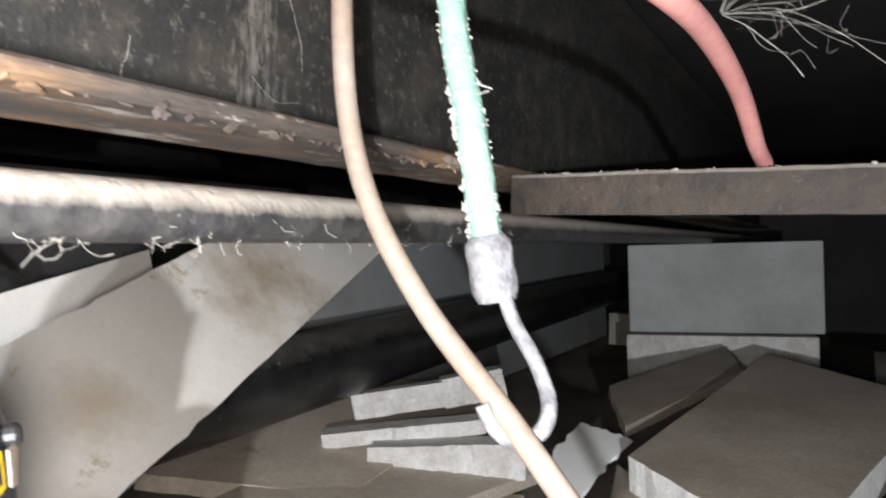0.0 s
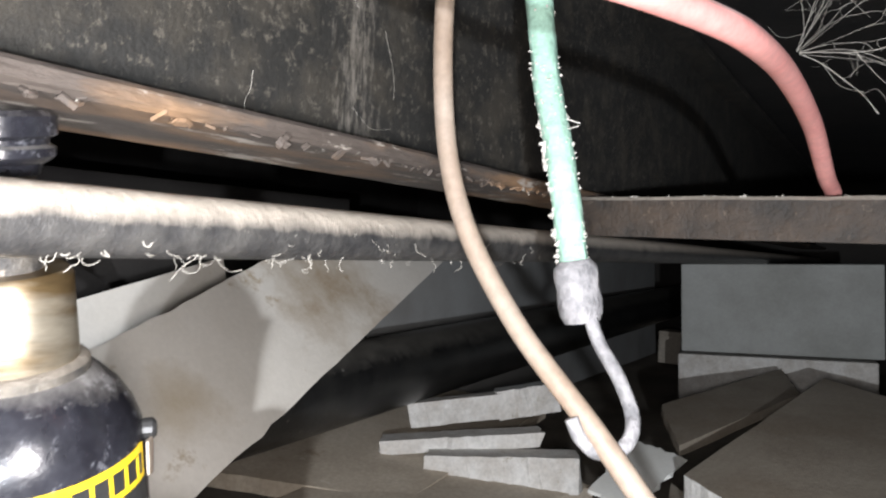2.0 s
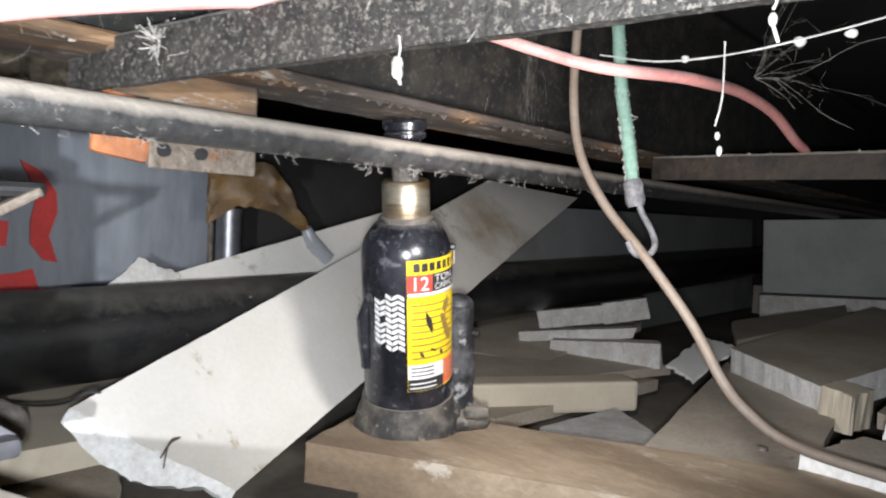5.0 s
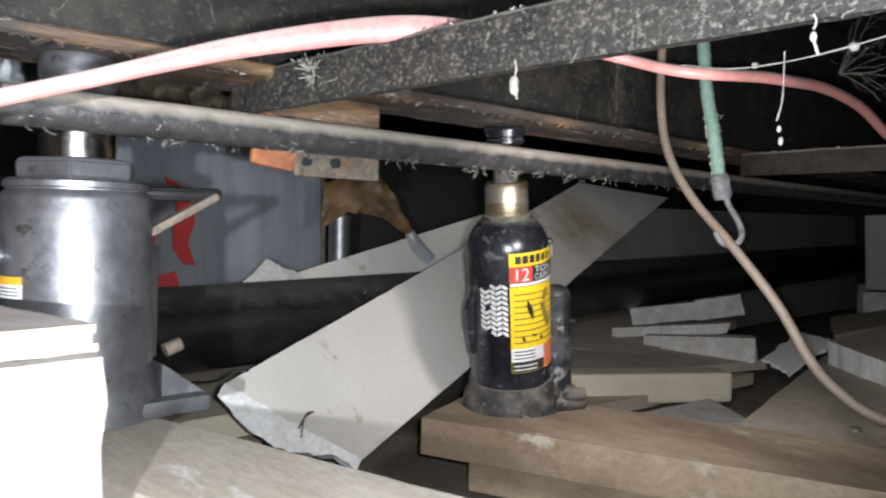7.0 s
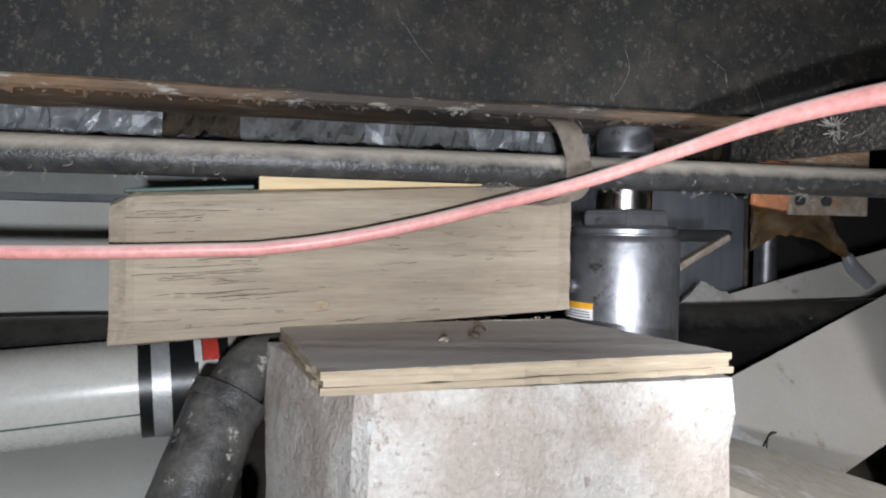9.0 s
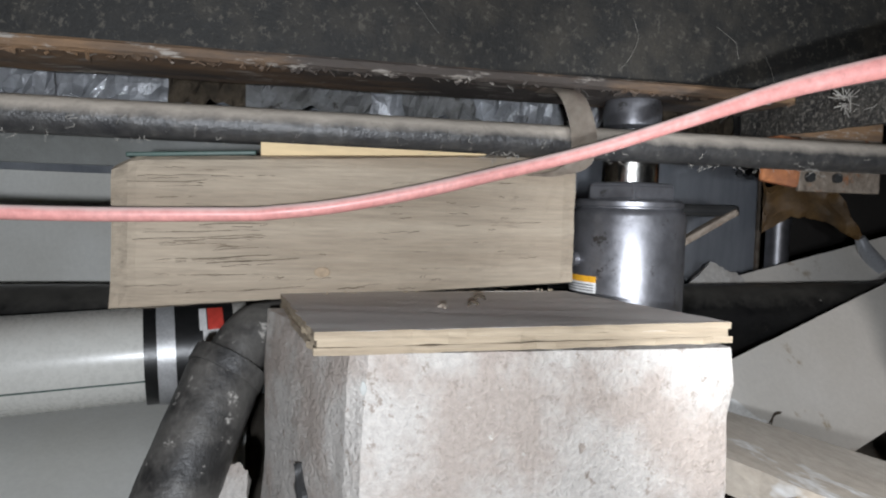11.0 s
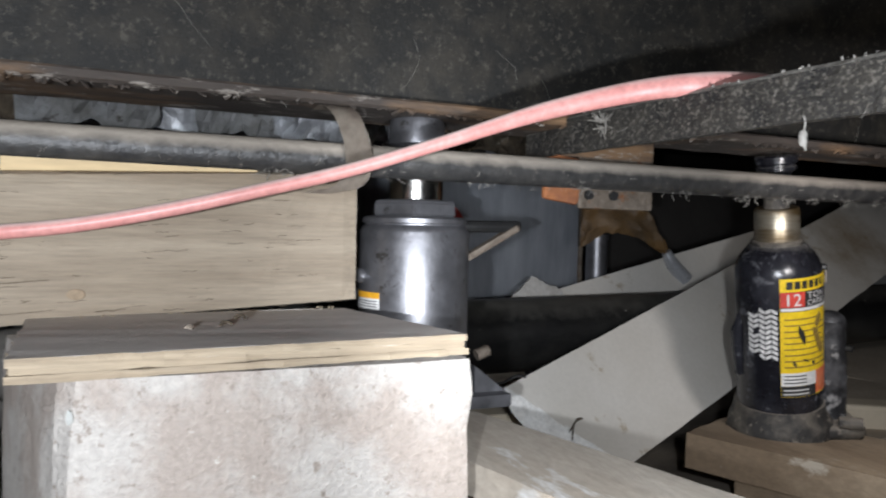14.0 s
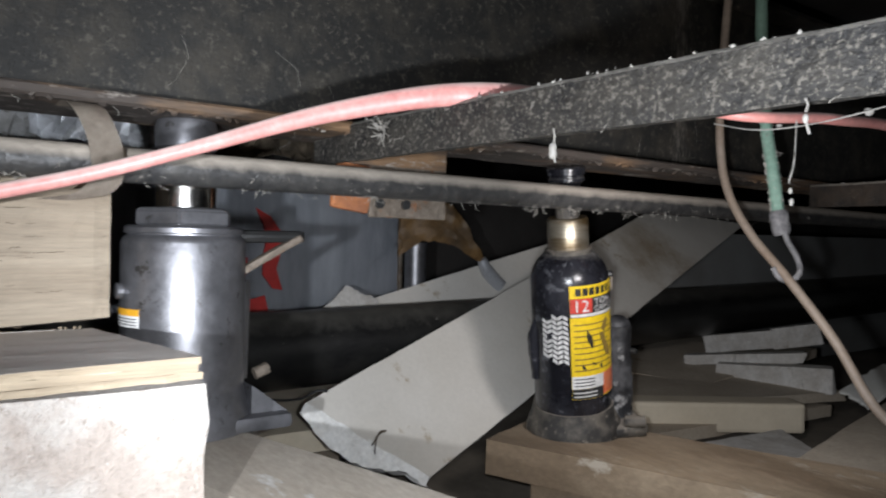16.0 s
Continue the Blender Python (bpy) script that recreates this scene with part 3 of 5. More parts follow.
def plywood_pad():
    t = thing("plywood_pad", (-0.07, -0.29, 0.232), "grey dusty plywood pad with splintered layered edges", "plywood")
    foot = [(0.021, -0.398), (0.021, -0.178), (-0.155, -0.199), (-0.172, -0.412)]

    def zz(y):
        return 0.2405 + (y + 0.398) * 0.0137
    layers = [(0.0012, 0.0048, M_PLYEDGE, 0.0), (0.0049, 0.0086, M_PLYEDGE, -0.0010), (0.0087, 0.0125, M_PLY, 0.0004)]
    for i, (lo, hi, mat_, grow) in enumerate(layers):
        b = bmesh.new()
        ring = []
        for a, c in zip(foot, foot[1:] + foot[:1]):
            for k in range(24):
                u = k / 24
                x, y = a[0] + (c[0] - a[0]) * u, a[1] + (c[1] - a[1]) * u
                d = Vector((x + 0.07, y + 0.29, 0)).normalized()
                j = grow + 0.0024 * noise.noise(Vector((x * 130, y * 130, i * 7))) + 0.0016 * noise.noise(Vector((x * 420, y * 420, i * 3)))
                ring.append((x + d.x * j, y + d.y * j))
        lowr = [b.verts.new((x, y, zz(y) + (x - 0.02) * 0.022 - 0.0125 + lo + 0.0006 * noise.noise(Vector((x * 60, y * 60, i))))) for x, y in ring]
        upr = [b.verts.new((x, y, zz(y) + (x - 0.02) * 0.022 - 0.0125 + hi + 0.0005 * noise.noise(Vector((x * 60, y * 60, i + 5))))) for x, y in ring]
        K = len(ring)
        for k in range(K):
            f = b.faces.new((lowr[k], lowr[(k + 1) % K], upr[(k + 1) % K], upr[k]))
            f.material_index = 1
        b.faces.new(upr)
        b.faces.new(lowr[::-1])
        part("ply_layer", b, [mat_, M_PLYEDGE], t)
    return t


plywood_pad()


def timber():
    b = bmesh.new()
    n, hgt, dep = 60, 0.1035, 0.10
    prof = []
    m = 10
    for k in range(m):
        prof.append((0.0, k / m))
    for k in range(m):
        prof.append((k / m, 1.0))
    for k in range(m):
        prof.append((1.0, 1 - k / m))
    for k in range(m):
        prof.append((1 - k / m, 0.0))
    rings = []
    for i in range(n + 1):
        u = i / n
        y = -0.524 + 0.340 * u
        z0 = 0.2250 + 0.0178 * u
        turned = 0.018 * u
        ring = []
        for d, h in prof:
            x, z = -0.157 - turned - d * dep, z0 + h * hgt
            corner = min(d, 1 - d) + min(h, 1 - h) < 0.02
            endr = 0.009 * max(0, 1 - i / 2.5) + 0.003 * max(0, 1 - (n - i) / 2)
            q = Vector((x, y, z))
            c = Vector((-0.157 - turned - dep / 2, y, z0 + hgt / 2))
            pull = (0.004 if corner else 0) + endr + 0.0012 * noise.noise(Vector((x * 40, y * 9, z * 90))) + 0.0008 * noise.noise(q * 200)
            if d == 1.0 or h == 0.0:
                pull = min(pull, 0.002)
            ring.append(b.verts.new(q + (c - q).normalized() * pull))
        rings.append(ring)
    K = len(prof)
    for a, c in zip(rings, rings[1:]):
        for k in range(K):
            b.faces.new((a[k], a[(k + 1) % K], c[(k + 1) % K], c[k]))
    b.faces.new(rings[0])
    b.faces.new(rings[-1][::-1])
    t = thing("timber_block", (-0.2, -0.36, 0.236), "weathered thick timber block with drying cracks on plywood", "timber")
    part("timber_body", b, M_TIMBER, t)
    rnd = random.Random(8)
    for k in range(95):
        long_ = k < 26
        z = rnd.uniform(0.236, 0.322)
        y = rnd.uniform(-0.515, -0.45) if long_ else rnd.uniform(-0.50, -0.225)
        ln = rnd.uniform(0.03, 0.085) if long_ else rnd.uniform(0.004, 0.020)
        slope = 0.045 + 0.02 * rnd.uniform(-1, 1)
        pts = [(-0.1570 - 0.053 * (y + ln * g / 5 + 0.524), y + ln * g / 5, z + 0.0006 * rnd.uniform(-1, 1) + slope * ln * g / 5) for g in range(6)]
        part("crack", tube_bm(pts, rnd.uniform(0.00012, 0.00030) if long_ else rnd.uniform(0.00012, 0.00028), 5, 3, 0.6), M_CRACK, t)
    part("knot", lathe_bm([(0.0055, -0.0006), (0.005, 0.0006)], 14, Matrix.Translation((-0.1640, -0.383, 0.2515)) @ Euler((0, radians(90), 0)).to_matrix().to_4x4() @ Matrix.Diagonal((0.7, 1.1, 1, 1))), M_PLANK, t)


timber()
b = bmesh.new()
for pts in ([(-0.159, -0.4267, 0.3328), (-0.159, -0.265, 0.3402), (-0.235, -0.265, 0.3402), (-0.235, -0.4267, 0.3328)],):
    lo = [b.verts.new(p) for p in pts]
    hi = [b.verts.new((p[0], p[1], p[2] + (0.0092 if p[1] < -0.4 else 0.0010))) for p in pts]
    b.faces.new(hi)
    b.faces.new(lo[::-1])
    for k in range(4):
        b.faces.new((lo[k], lo[(k + 1) % 4], hi[(k + 1) % 4], hi[k]))
tagged(link("wood_shim", b, M_SHIM), "thin fresh pine wedge on top of the timber", "shim")
tagged(link("plastic_shim", span((-0.19, -0.515, 0.3300), (-0.19, -0.430, 0.3350), 0.05, 0.003, 0.0008), M_GREENSHIM), "dark green plastic shim on the timber", "shim")


# ---- jacks ----
def cyl_patch(r, a0, a1, z0, z1, n=10, lift=0.0, m=None):
    """A thin curved label on a cylinder between two bearings in degrees."""
    b = bmesh.new()
    rows = []
    for k in range(n + 1):
        a = radians(a0 + (a1 - a0) * k / n)
        rows.append([b.verts.new((rr * math.cos(a), rr * math.sin(a), z)) for rr, z in ((r + lift, z0), (r + lift, z1), (r + lift - 0.0012, z1), (r + lift - 0.0012, z0))])
    for p, q in zip(rows, rows[1:]):
        for k in range(4):
            b.faces.new((p[k], q[k], q[(k + 1) % 4], p[(k + 1) % 4]))
    b.faces.new(rows[0])
    b.faces.new(rows[-1][::-1])
    if m is not None:
        b.transform(m)
    return b


def curved_text(text, size, r, a0, z, m, stretch=1.0):
    """Letters bent round a cylinder, as a mesh."""
    cu = bpy.data.curves.new("tmp_text", "FONT")
    cu.body, cu.size, cu.extrude = text, size, 0.0
    ob = bpy.data.objects.new("tmp_text", cu)
    scene.collection.objects.link(ob)
    bpy.context.view_layer.update()
    me = bpy.data.meshes.new_from_object(ob.evaluated_get(bpy.context.evaluated_depsgraph_get()))
    b = bmesh.new()
    b.from_mesh(me)
    bpy.data.objects.remove(ob)
    bpy.data.curves.remove(cu)
    bpy.data.meshes.remove(me)
    bmesh.ops.triangulate(b, faces=b.faces[:])
    for v in b.verts:
        a = radians(a0) + v.co.x * stretch / r
        v.co = Vector((r * math.cos(a), r * math.sin(a), z + v.co.y))
    b.transform(m)
    return b


def dome_bm(p, r, axis):
    """A half-round dome on the end of a rod."""
    b = bmesh.new()
    bmesh.ops.create_uvsphere(b, u_segments=20, v_segments=10, radius=r)
    for v in b.verts:
        v.co.z *= 0.75
    b.transform(Matrix.Translation(p) @ Vector((0, 0, 1)).rotation_difference(axis).to_matrix().to_4x4())
    return b


def cyl_shape(r, a, z, outline, m):
    """A small print on a cylinder: an outline of (along, up) offsets in metres round bearing a."""
    b = bmesh.new()
    rings = [[b.verts.new(((r - d) * math.cos(radians(a) + x / r), (r - d) * math.sin(radians(a) + x / r), z + y)) for x, y in outline] for d in (0, 0.0012)]
    K = len(outline)
    b.faces.new(rings[0])
    b.faces.new(rings[1][::-1])
    for k in range(K):
        b.faces.new((rings[0][k], rings[1][k], rings[1][(k + 1) % K], rings[0][(k + 1) % K]))
    b.transform(m)
    return b


def blot(w, h, tilt, seed, n=18):
    """A ragged oval outline."""
    c, s_ = math.cos(radians(tilt)), math.sin(radians(tilt))
    out = []
    for k in range(n):
        a = 2 * math.pi * k / n
        g = 1 + 0.45 * noise.noise(Vector((2 * math.cos(a), 2 * math.sin(a), seed)))
        x, y = w * g * math.cos(a), h * g * math.sin(a)
        out.append((c * x - s_ * y, s_ * x + c * y))
    return out


def black_jack():
    foot, top = Vector((-0.2360, 0.3560, 0.0755)), Vector((-0.2050, 0.3000, 0.3945))
    axis = (top - foot).normalized()
    q = Vector((0, 0, 1)).rotation_difference(axis)
    m = Matrix.Translation(foot) @ q.to_matrix().to_4x4()
    t = thing("bottle_jack", foot, "dusty black twelve-ton bottle jack with yellow label on a plank", "bottle jack")
    R = 0.0458
    b = lathe_bm([(0.056, 0.0), (0.0575, 0.003), (0.0570, 0.012), (0.0550, 0.018), (0.0515, 0.024), (0.0495, 0.030), (0.0475, 0.038)], 44)
    join(b, box_bm((0.080, 0.074, 0.016), Matrix.Translation((0.022, 0.034, 0.008)) @ Euler((0, 0, radians(62))).to_matrix().to_4x4(), 0.0075, 3))
    for v in b.verts:
        v.co += v.co.normalized() * 0.0028 * noise.noise(v.co * 55) + Vector((0, 0, 0.0012 * noise.noise(v.co * 120)))
    b.transform(m)
    part("base", b, M_JACKDUST, t, "dust-caked cast base", True)
    body = [(R, 0.034), (R, 0.191), (R - 0.0010, 0.1985), (R - 0.0035, 0.206), (R - 0.0078, 0.2135), (R - 0.0130, 0.2195), (R - 0.0170, 0.2235), (0.024, 0.2245)]
    part("body", lathe_bm(body, 64, m), M_JACK, t, "", True)
    part("collar", lathe_bm([(0.0275, 0.2235), (0.0275, 0.2270), (0.0262, 0.2285), (0.0240, 0.2290)], 40, m), M_JACKDUST, t, "", True)
    part("ram", lathe_bm([(0.0238, 0.2285), (0.0238, 0.262), (0.022, 0.2645)], 40, m), M_BRASS, t, "oily brass-coloured ram", True)
    part("screw", lathe_bm([(0.0135, 0.264), (0.0135, 0.307)], 24, m), M_JACKDUST, t, "", True)
    part("saddle", lathe_bm([(0.0155, 0.300), (0.0165, 0.304), (0.0190, 0.305), (0.0210, 0.3070), (0.0210, 0.3100), (0.0190, 0.3112), (0.0190, 0.3130), (0.0220, 0.3145), (0.0222, 0.3215), (0.0200, 0.3235)], 36, m), M_JACK, t, "", True)
    # pump housing, turned towards the debris
    a = radians(62)
    out = Vector((math.cos(a), math.sin(a), 0))

    def at(d, z, side=0.0):
        return m @ (out * d + Vector((-out.y, out.x, 0)) * side + Vector((0, 0, z)))
    p = tube_bm([at(0.056, 0.012), at(0.057, 0.05), at(0.057, 0.09), at(0.057, 0.128), at(0.057, 0.1285)], 0.0165, 20, 6, 0.16)
    p = join(p, dome_bm(at(0.057, 0.128), 0.0165, axis))
    part("pump_housing", p, M_JACKSCUFF, t, "scuffed black pump casting", True)
    part("pump_screw", tube_bm([at(0.0700, 0.098, -0.010), at(0.0750, 0.098, -0.015)], 0.0035, 10, 2), M_INK, t, "", True)
    part("side_lug", tube_bm([at(-0.044, 0.075, -0.004), at(-0.046, 0.10, -0.004), at(-0.047, 0.125, -0.004), at(-0.040, 0.146, -0.004)], 0.0068, 14, 5, 0.2), M_JACK, t, "", True)
    part("release_valve", tube_bm([at(0.052, 0.020, -0.034), at(0.074, 0.020, -0.042)], 0.007, 12, 2), M_JACKDUST, t, "", True)
    part("filler_plug", lathe_bm([(0.0045, -0.002), (0.0045, 0.003), (0.003, 0.0045)], 12, m @ Matrix.Translation((R * math.cos(radians(52)), R * math.sin(radians(52)), 0.194)) @ Euler((0, radians(90), radians(52))).to_matrix().to_4x4()), M_INK, t)
    # label: bearings a0 (left) to a1
    a0, a1, r = -46.0, 40.0, R + 0.0004
    lab = part("label", cyl_patch(r, a0, a1, 0.0585, 0.1930, 16, 0, m), M_YELLOW, t, "scuffed yellow printed label")
    r2 = r + 0.0004
    part("header_bar", cyl_patch(r2, a0 + 8, a1 - 4, 0.1815, 0.1900, 12, 0, m), M_INK, lab)
    for k in range(7):
        part("header_gap", cyl_patch(r2 + 0.0003, a0 + 16 + 10 * k, a0 + 18 + 10 * k, 0.1815, 0.1900, 2, 0, m), M_YELLOW, lab)
    part("capacity_band", cyl_patch(r2, a0 + 0.3, a1 - 0.3, 0.1565, 0.1785, 14, 0, m), M_INK, lab, "black band with white lettering")
    part("number_box", cyl_patch(r2 + 0.0003, a0 + 0.5, a0 + 32, 0.1615, 0.1783, 8, 0, m), M_LABELRED, lab, "red box with white number")
    part("number", curved_text("12", 0.0195, r2 + 0.0012, a0 + 4, 0.1632, m, 1.0), M_LABELWHITE, lab)
    part("lettering", curved_text("TON", 0.0098, r2 + 0.0008, a0 + 35, 0.1705, m, 1.25), M_LABELWHITE, lab)
    part("lettering", curved_text("CAPACITY", 0.0085, r2 + 0.0008, a0 + 35, 0.1628, m, 1.05), M_LABELWHITE, lab)
    part("lettering_bar", cyl_patch(r2 + 0.0002, a0 + 1, a1 - 4, 0.1572, 0.1605, 14, 0, m), M_LABELWHITE, lab)
    for k in range(9):
        z = 0.0925 + 0.0068 * k
        part("print_line", cyl_patch(r2, a0 + 5, a1 - 8 - 7 * (k % 3), z, z + 0.0014, 10, 0, m), M_BROWNINK, lab)
    for k, (da, z, w, h, tilt, ink) in enumerate(((28, 0.1300, 0.0030, 0.0105, 18, M_INK), (55, 0.1440, 0.0042, 0.0085, -25, M_BROWNINK), (52, 0.1270, 0.0036, 0.0110, 20, M_BROWNINK),
                                                   (60, 0.1130, 0.0050, 0.0080, 35, M_BROWNINK), (18, 0.0970, 0.0016, 0.0030, 30, M_INK), (34, 0.1000, 0.0012, 0.0030, 60, M_INK), (46, 0.0960, 0.0016, 0.0024, 10, M_INK))):
        part("smudge", cyl_shape(r2 + 0.0003, a0 + da, z, blot(w, h, tilt, k * 3.7), m), ink, lab, "dark scuff" if ink is M_INK else "brown oil stain")
    part("torn_corner", cyl_shape(r2 + 0.0022, a1 + 3, 0.187, [(-0.004, -0.008), (0.002, -0.010), (0.006, -0.003), (0.009, 0.002), (0.004, 0.005), (-0.003, 0.006)], m), M_STRAP, lab, "curled torn label corner")
    part("data_box", cyl_patch(r2, a0 + 0.5, a0 + 50, 0.0715, 0.0865, 8, 0, m), M_LABELWHITE, lab)
    for k in range(3):
        part("print_line", cyl_patch(r2 + 0.0003, a0 + 4, a0 + 34, 0.0745 + 0.004 * k, 0.0758 + 0.004 * k, 6, 0, m), M_INK, lab)
    part("warning_box", cyl_patch(r2, a0 + 50.5, a1 - 0.3, 0.0600, 0.0868, 8, 0, m), M_LABELORANGE, lab, "red-orange worn warning box")
    part("data_bar", cyl_patch(r2, a0 + 0.5, a0 + 50, 0.0590, 0.0712, 8, 0, m), M_INK, lab)
    for k in range(2):
        part("print_line", cyl_patch(r2 + 0.0003, a0 + 3, a0 + 38, 0.0615 + 0.0045 * k, 0.0628 + 0.0045 * k, 6, 0, m), M_LABELWHITE, lab)
    # chequered patch of white slanting tiles, worn ragged
    rnd = random.Random(4)
    for i in range(10):
        for j in range(5):
            if not (i in (0, 9) and j in (0, 1)) and rnd.random() > 0.05:
                lean = 0.0016 if j % 2 else -0.0016
                w = 0.0030 * rnd.uniform(0.88, 1.02)
                part("white_tile", cyl_shape(r, a0 - 39.5 + 8.2 * j, 0.104 + 0.0058 * i, [(-w, -0.0019 - lean), (w, -0.0019 + lean), (w, 0.0019 + lean), (-w, 0.0019 - lean)], m), M_LABELWHITE, t)
    return t


black_jack()


def grey_jack():
    c = Vector((-0.2005, -0.1250, 0.1515))
    m = Matrix.Translation(c)
    t = thing("bottle_jack", c, "grey steel bottle jack with a hexagonal cap, wedged under the beam", "bottle jack")
    R = 0.0470
    b = lathe_bm([(0.054, 0.0), (0.054, 0.012), (0.049, 0.024), (0.0468, 0.034)], 44)
    join(b, box_bm((0.085, 0.097, 0.012), Matrix.Translation((0.004, 0.026, 0.0062)), 0.004))
    w = bmesh.new()
    vs = [w.verts.new(p) for p in ((-0.02, 0.044, 0.011), (0.034, 0.044, 0.011), (-0.02, 0.075, 0.011), (0.034, 0.075, 0.011), (-0.02, 0.046, 0.034), (0.030, 0.046, 0.034))]
    for f in ((0, 1, 3, 2), (0, 4, 5, 1), (2, 3, 5, 4), (0, 2, 4), (1, 5, 3)):
        w.faces.new([vs[k] for k in f])
    join(b, w)
    b.transform(m)
    part("base", b, M_STEEL, t, "cast steel base with a sloping foot", True)
    part("body", lathe_bm([(R, 0.030), (R, 0.1465), (R - 0.0010, 0.1495), (R - 0.0032, 0.1520), (R - 0.0042, 0.1527), (R - 0.0042, 0.1537), (R - 0.0022, 0.1545), (R - 0.0022, 0.1580), (R - 0.0045, 0.1600), (0.030, 0.1605)], 72, m), M_STEEL, t, "", True)
    hexa = lathe_bm([(0.0375, 0.1590), (0.0388, 0.1605), (0.0388, 0.1715), (0.0370, 0.1735), (0.026, 0.1745)], 6, m @ Euler((0, 0, radians(38))).to_matrix().to_4x4())
    bmesh.ops.bevel(hexa, geom=hexa.edges[:], offset=0.0012, segments=2, affect="EDGES")
    part("cap_nut", hexa, M_STEEL, t, "six-sided steel cap nut")
    part("ram", lathe_bm([(0.0235, 0.1745), (0.0235, 0.200), (0.022, 0.2015)], 40, m), M_CHROME, t, "bright steel ram", True)
    part("screw", lathe_bm([(0.0165, 0.200), (0.0165, 0.232)], 24, m), M_INK, t, "", True)
    part("saddle", lathe_bm([(0.0190, 0.2185), (0.0235, 0.2215), (0.0240, 0.2375), (0.0225, 0.2425)], 40, m), M_STEEL, t, "", True)
    # lever bracket
    P = lambda x, y, z: c + Vector((x, y, z))
    lever = part("lever", span(P(0.012, 0.040, 0.1235), P(0.0135, 0.0925, 0.1530), 0.012, 0.0060, 0.002), M_GREYSTEEL, t, "short dusty steel lever")
    part("lever_arm", span(P(0.006, 0.036, 0.1530), P(0.0125, 0.0965, 0.1535), 0.010, 0.0105, 0.004), M_RUBBER, lever, "black upper arm of the lever")
    part("pump_cylinder", tube_bm([P(-0.03, 0.050, 0.03), P(-0.03, 0.052, 0.115)], 0.013, 18, 3), M_STEEL, t, "", True)
    part("plug", lathe_bm([(0.006, 0), (0.006, 0.004), (0.004, 0.005)], 14, m @ Matrix.Translation((R * math.cos(radians(-86)), R * math.sin(radians(-86)), 0.110)) @ Euler((0, radians(90), radians(-86))).to_matrix().to_4x4()), M_STEEL, t)
    part("release_screw", lathe_bm([(0.005, 0), (0.005, 0.012)], 12, m @ Matrix.Translation((0.024, 0.050, 0.042)) @ Euler((radians(-70), 0, 0)).to_matrix().to_4x4()), M_GREYSTEEL, t)
    lab = part("label", cyl_patch(R + 0.0004, -118, -57, 0.0835, 0.0965, 12, 0, m), M_LABELWHITE, t, "white label with an amber strip")
    part("amber_strip", cyl_patch(R + 0.0008, -118, -57, 0.0922, 0.0972, 12, 0, m), M_AMBER, lab)
    for k in range(3):
        part("print_line", cyl_patch(R + 0.0008, -114, -60, 0.0852 + 0.0022 * k, 0.0859 + 0.0022 * k, 10, 0, m), M_INK, lab)


grey_jack()

# ---- planks under the jacks ----
def plank(name, a, b_, width, z_top, thick, mat_, label, group="planks under the jacks", side=1):
    """A plank with its edge from a to b_, its width to one side."""
    a, b_ = Vector((*a, z_top)), Vector((*b_, z_top))
    x = (b_ - a).normalized()
    y = Vector((0, 0, 1)).cross(x) * side
    return board(name, [a, b_, b_ + y * width, a + y * width], thick, mat_, mat_, label, "plank", 0.0025, 0.002, 30, 8, z_top * 50, group)


plank("plank", (-0.262, 0.238), (0.46, 0.508), 0.147, 0.0755, 0.04, M_PLANK, "brown dusty plank carrying the black jack")
plank("plank", (-0.320, -0.2217), (0.41, -0.0267), 0.090, 0.1515, 0.022, M_GREYPLANK, "grey weathered plank under the grey jack")
plank("plank", (0.026, -0.1335), (0.50, -0.0068), 0.10, 0.1465, 0.035, M_PINE, "raw pine plank beside the grey plank", side=-1)
tagged(link("timber_offcut", box_bm((0.13, 0.11, 0.128), Matrix.Translation((-0.235, -0.118, 0.064)), 0.003), M_GREYPLANK), "square timber offcut propping the grey plank", "timber")
tagged(link("timber_offcut", box_bm((0.16, 0.09, 0.1115), Matrix.Translation((0.28, -0.125, 0.055)), 0.003), M_GREYPLANK), "square timber offcut propping the pine plank", "timber")
tagged(link("timber_offcut", box_bm((0.50, 0.10, 0.035), Matrix.Translation((0.0, 0.40, 0.0165)) @ Euler((0, 0, radians(20))).to_matrix().to_4x4(), 0.003), M_PLANK), "flat timber offcut below the brown plank", "timber")

# ---- big leaning board, drain pipe and what lies behind ----
lb = board("leaning_board", [(-0.369, 0.060, 0.1165), (-0.300, 0.186, 0.0285), (-0.5565, 1.230, 0.358), (-0.581, 0.924, 0.376)], 0.024, M_FOAM, M_FOAMEDGE, "long pale stained board with broken white edge leaning on the drain", "board", 0.003, 0.003, 14, 60, 2.0)
b = bmesh.new()
prev = None
for k in range(41):
    u = k / 40
    p = Vector((-0.369, 0.060, 0.1165)).lerp(Vector((-0.300, 0.186, 0.0285)), u)
    wid = 0.35 + 0.65 * math.sin(math.pi * min(1, u * 1.15 + 0.05)) + 0.14 * noise.noise(p * 90)
    row = []
    for j in range(6):
        v = j / 5
        o = Vector((0.006, -0.018, -0.012 - 0.010 * v)) * v * wid
        row.append(b.verts.new(p + o + Vector((0, 0, 0.0008)) * (1 - v) + Vector((0, 0, 0.0022)) * noise.noise((p + o) * 150)))
    row.append(b.verts.new(row[-1].co + Vector((-0.014, 0.02, -0.012))))
    if prev:
        for j in range(6):
            b.faces.new((prev[j], row[j], row[j + 1], prev[j + 1]))
    prev = row
part("broken_edge", b, M_FOAMEDGE, lb, "white crumbling broken edge")
dp = thing("drain_pipe", (-0.525, 0.6, 0.10), "large black plastic drain pipe on the floor", "pipe")
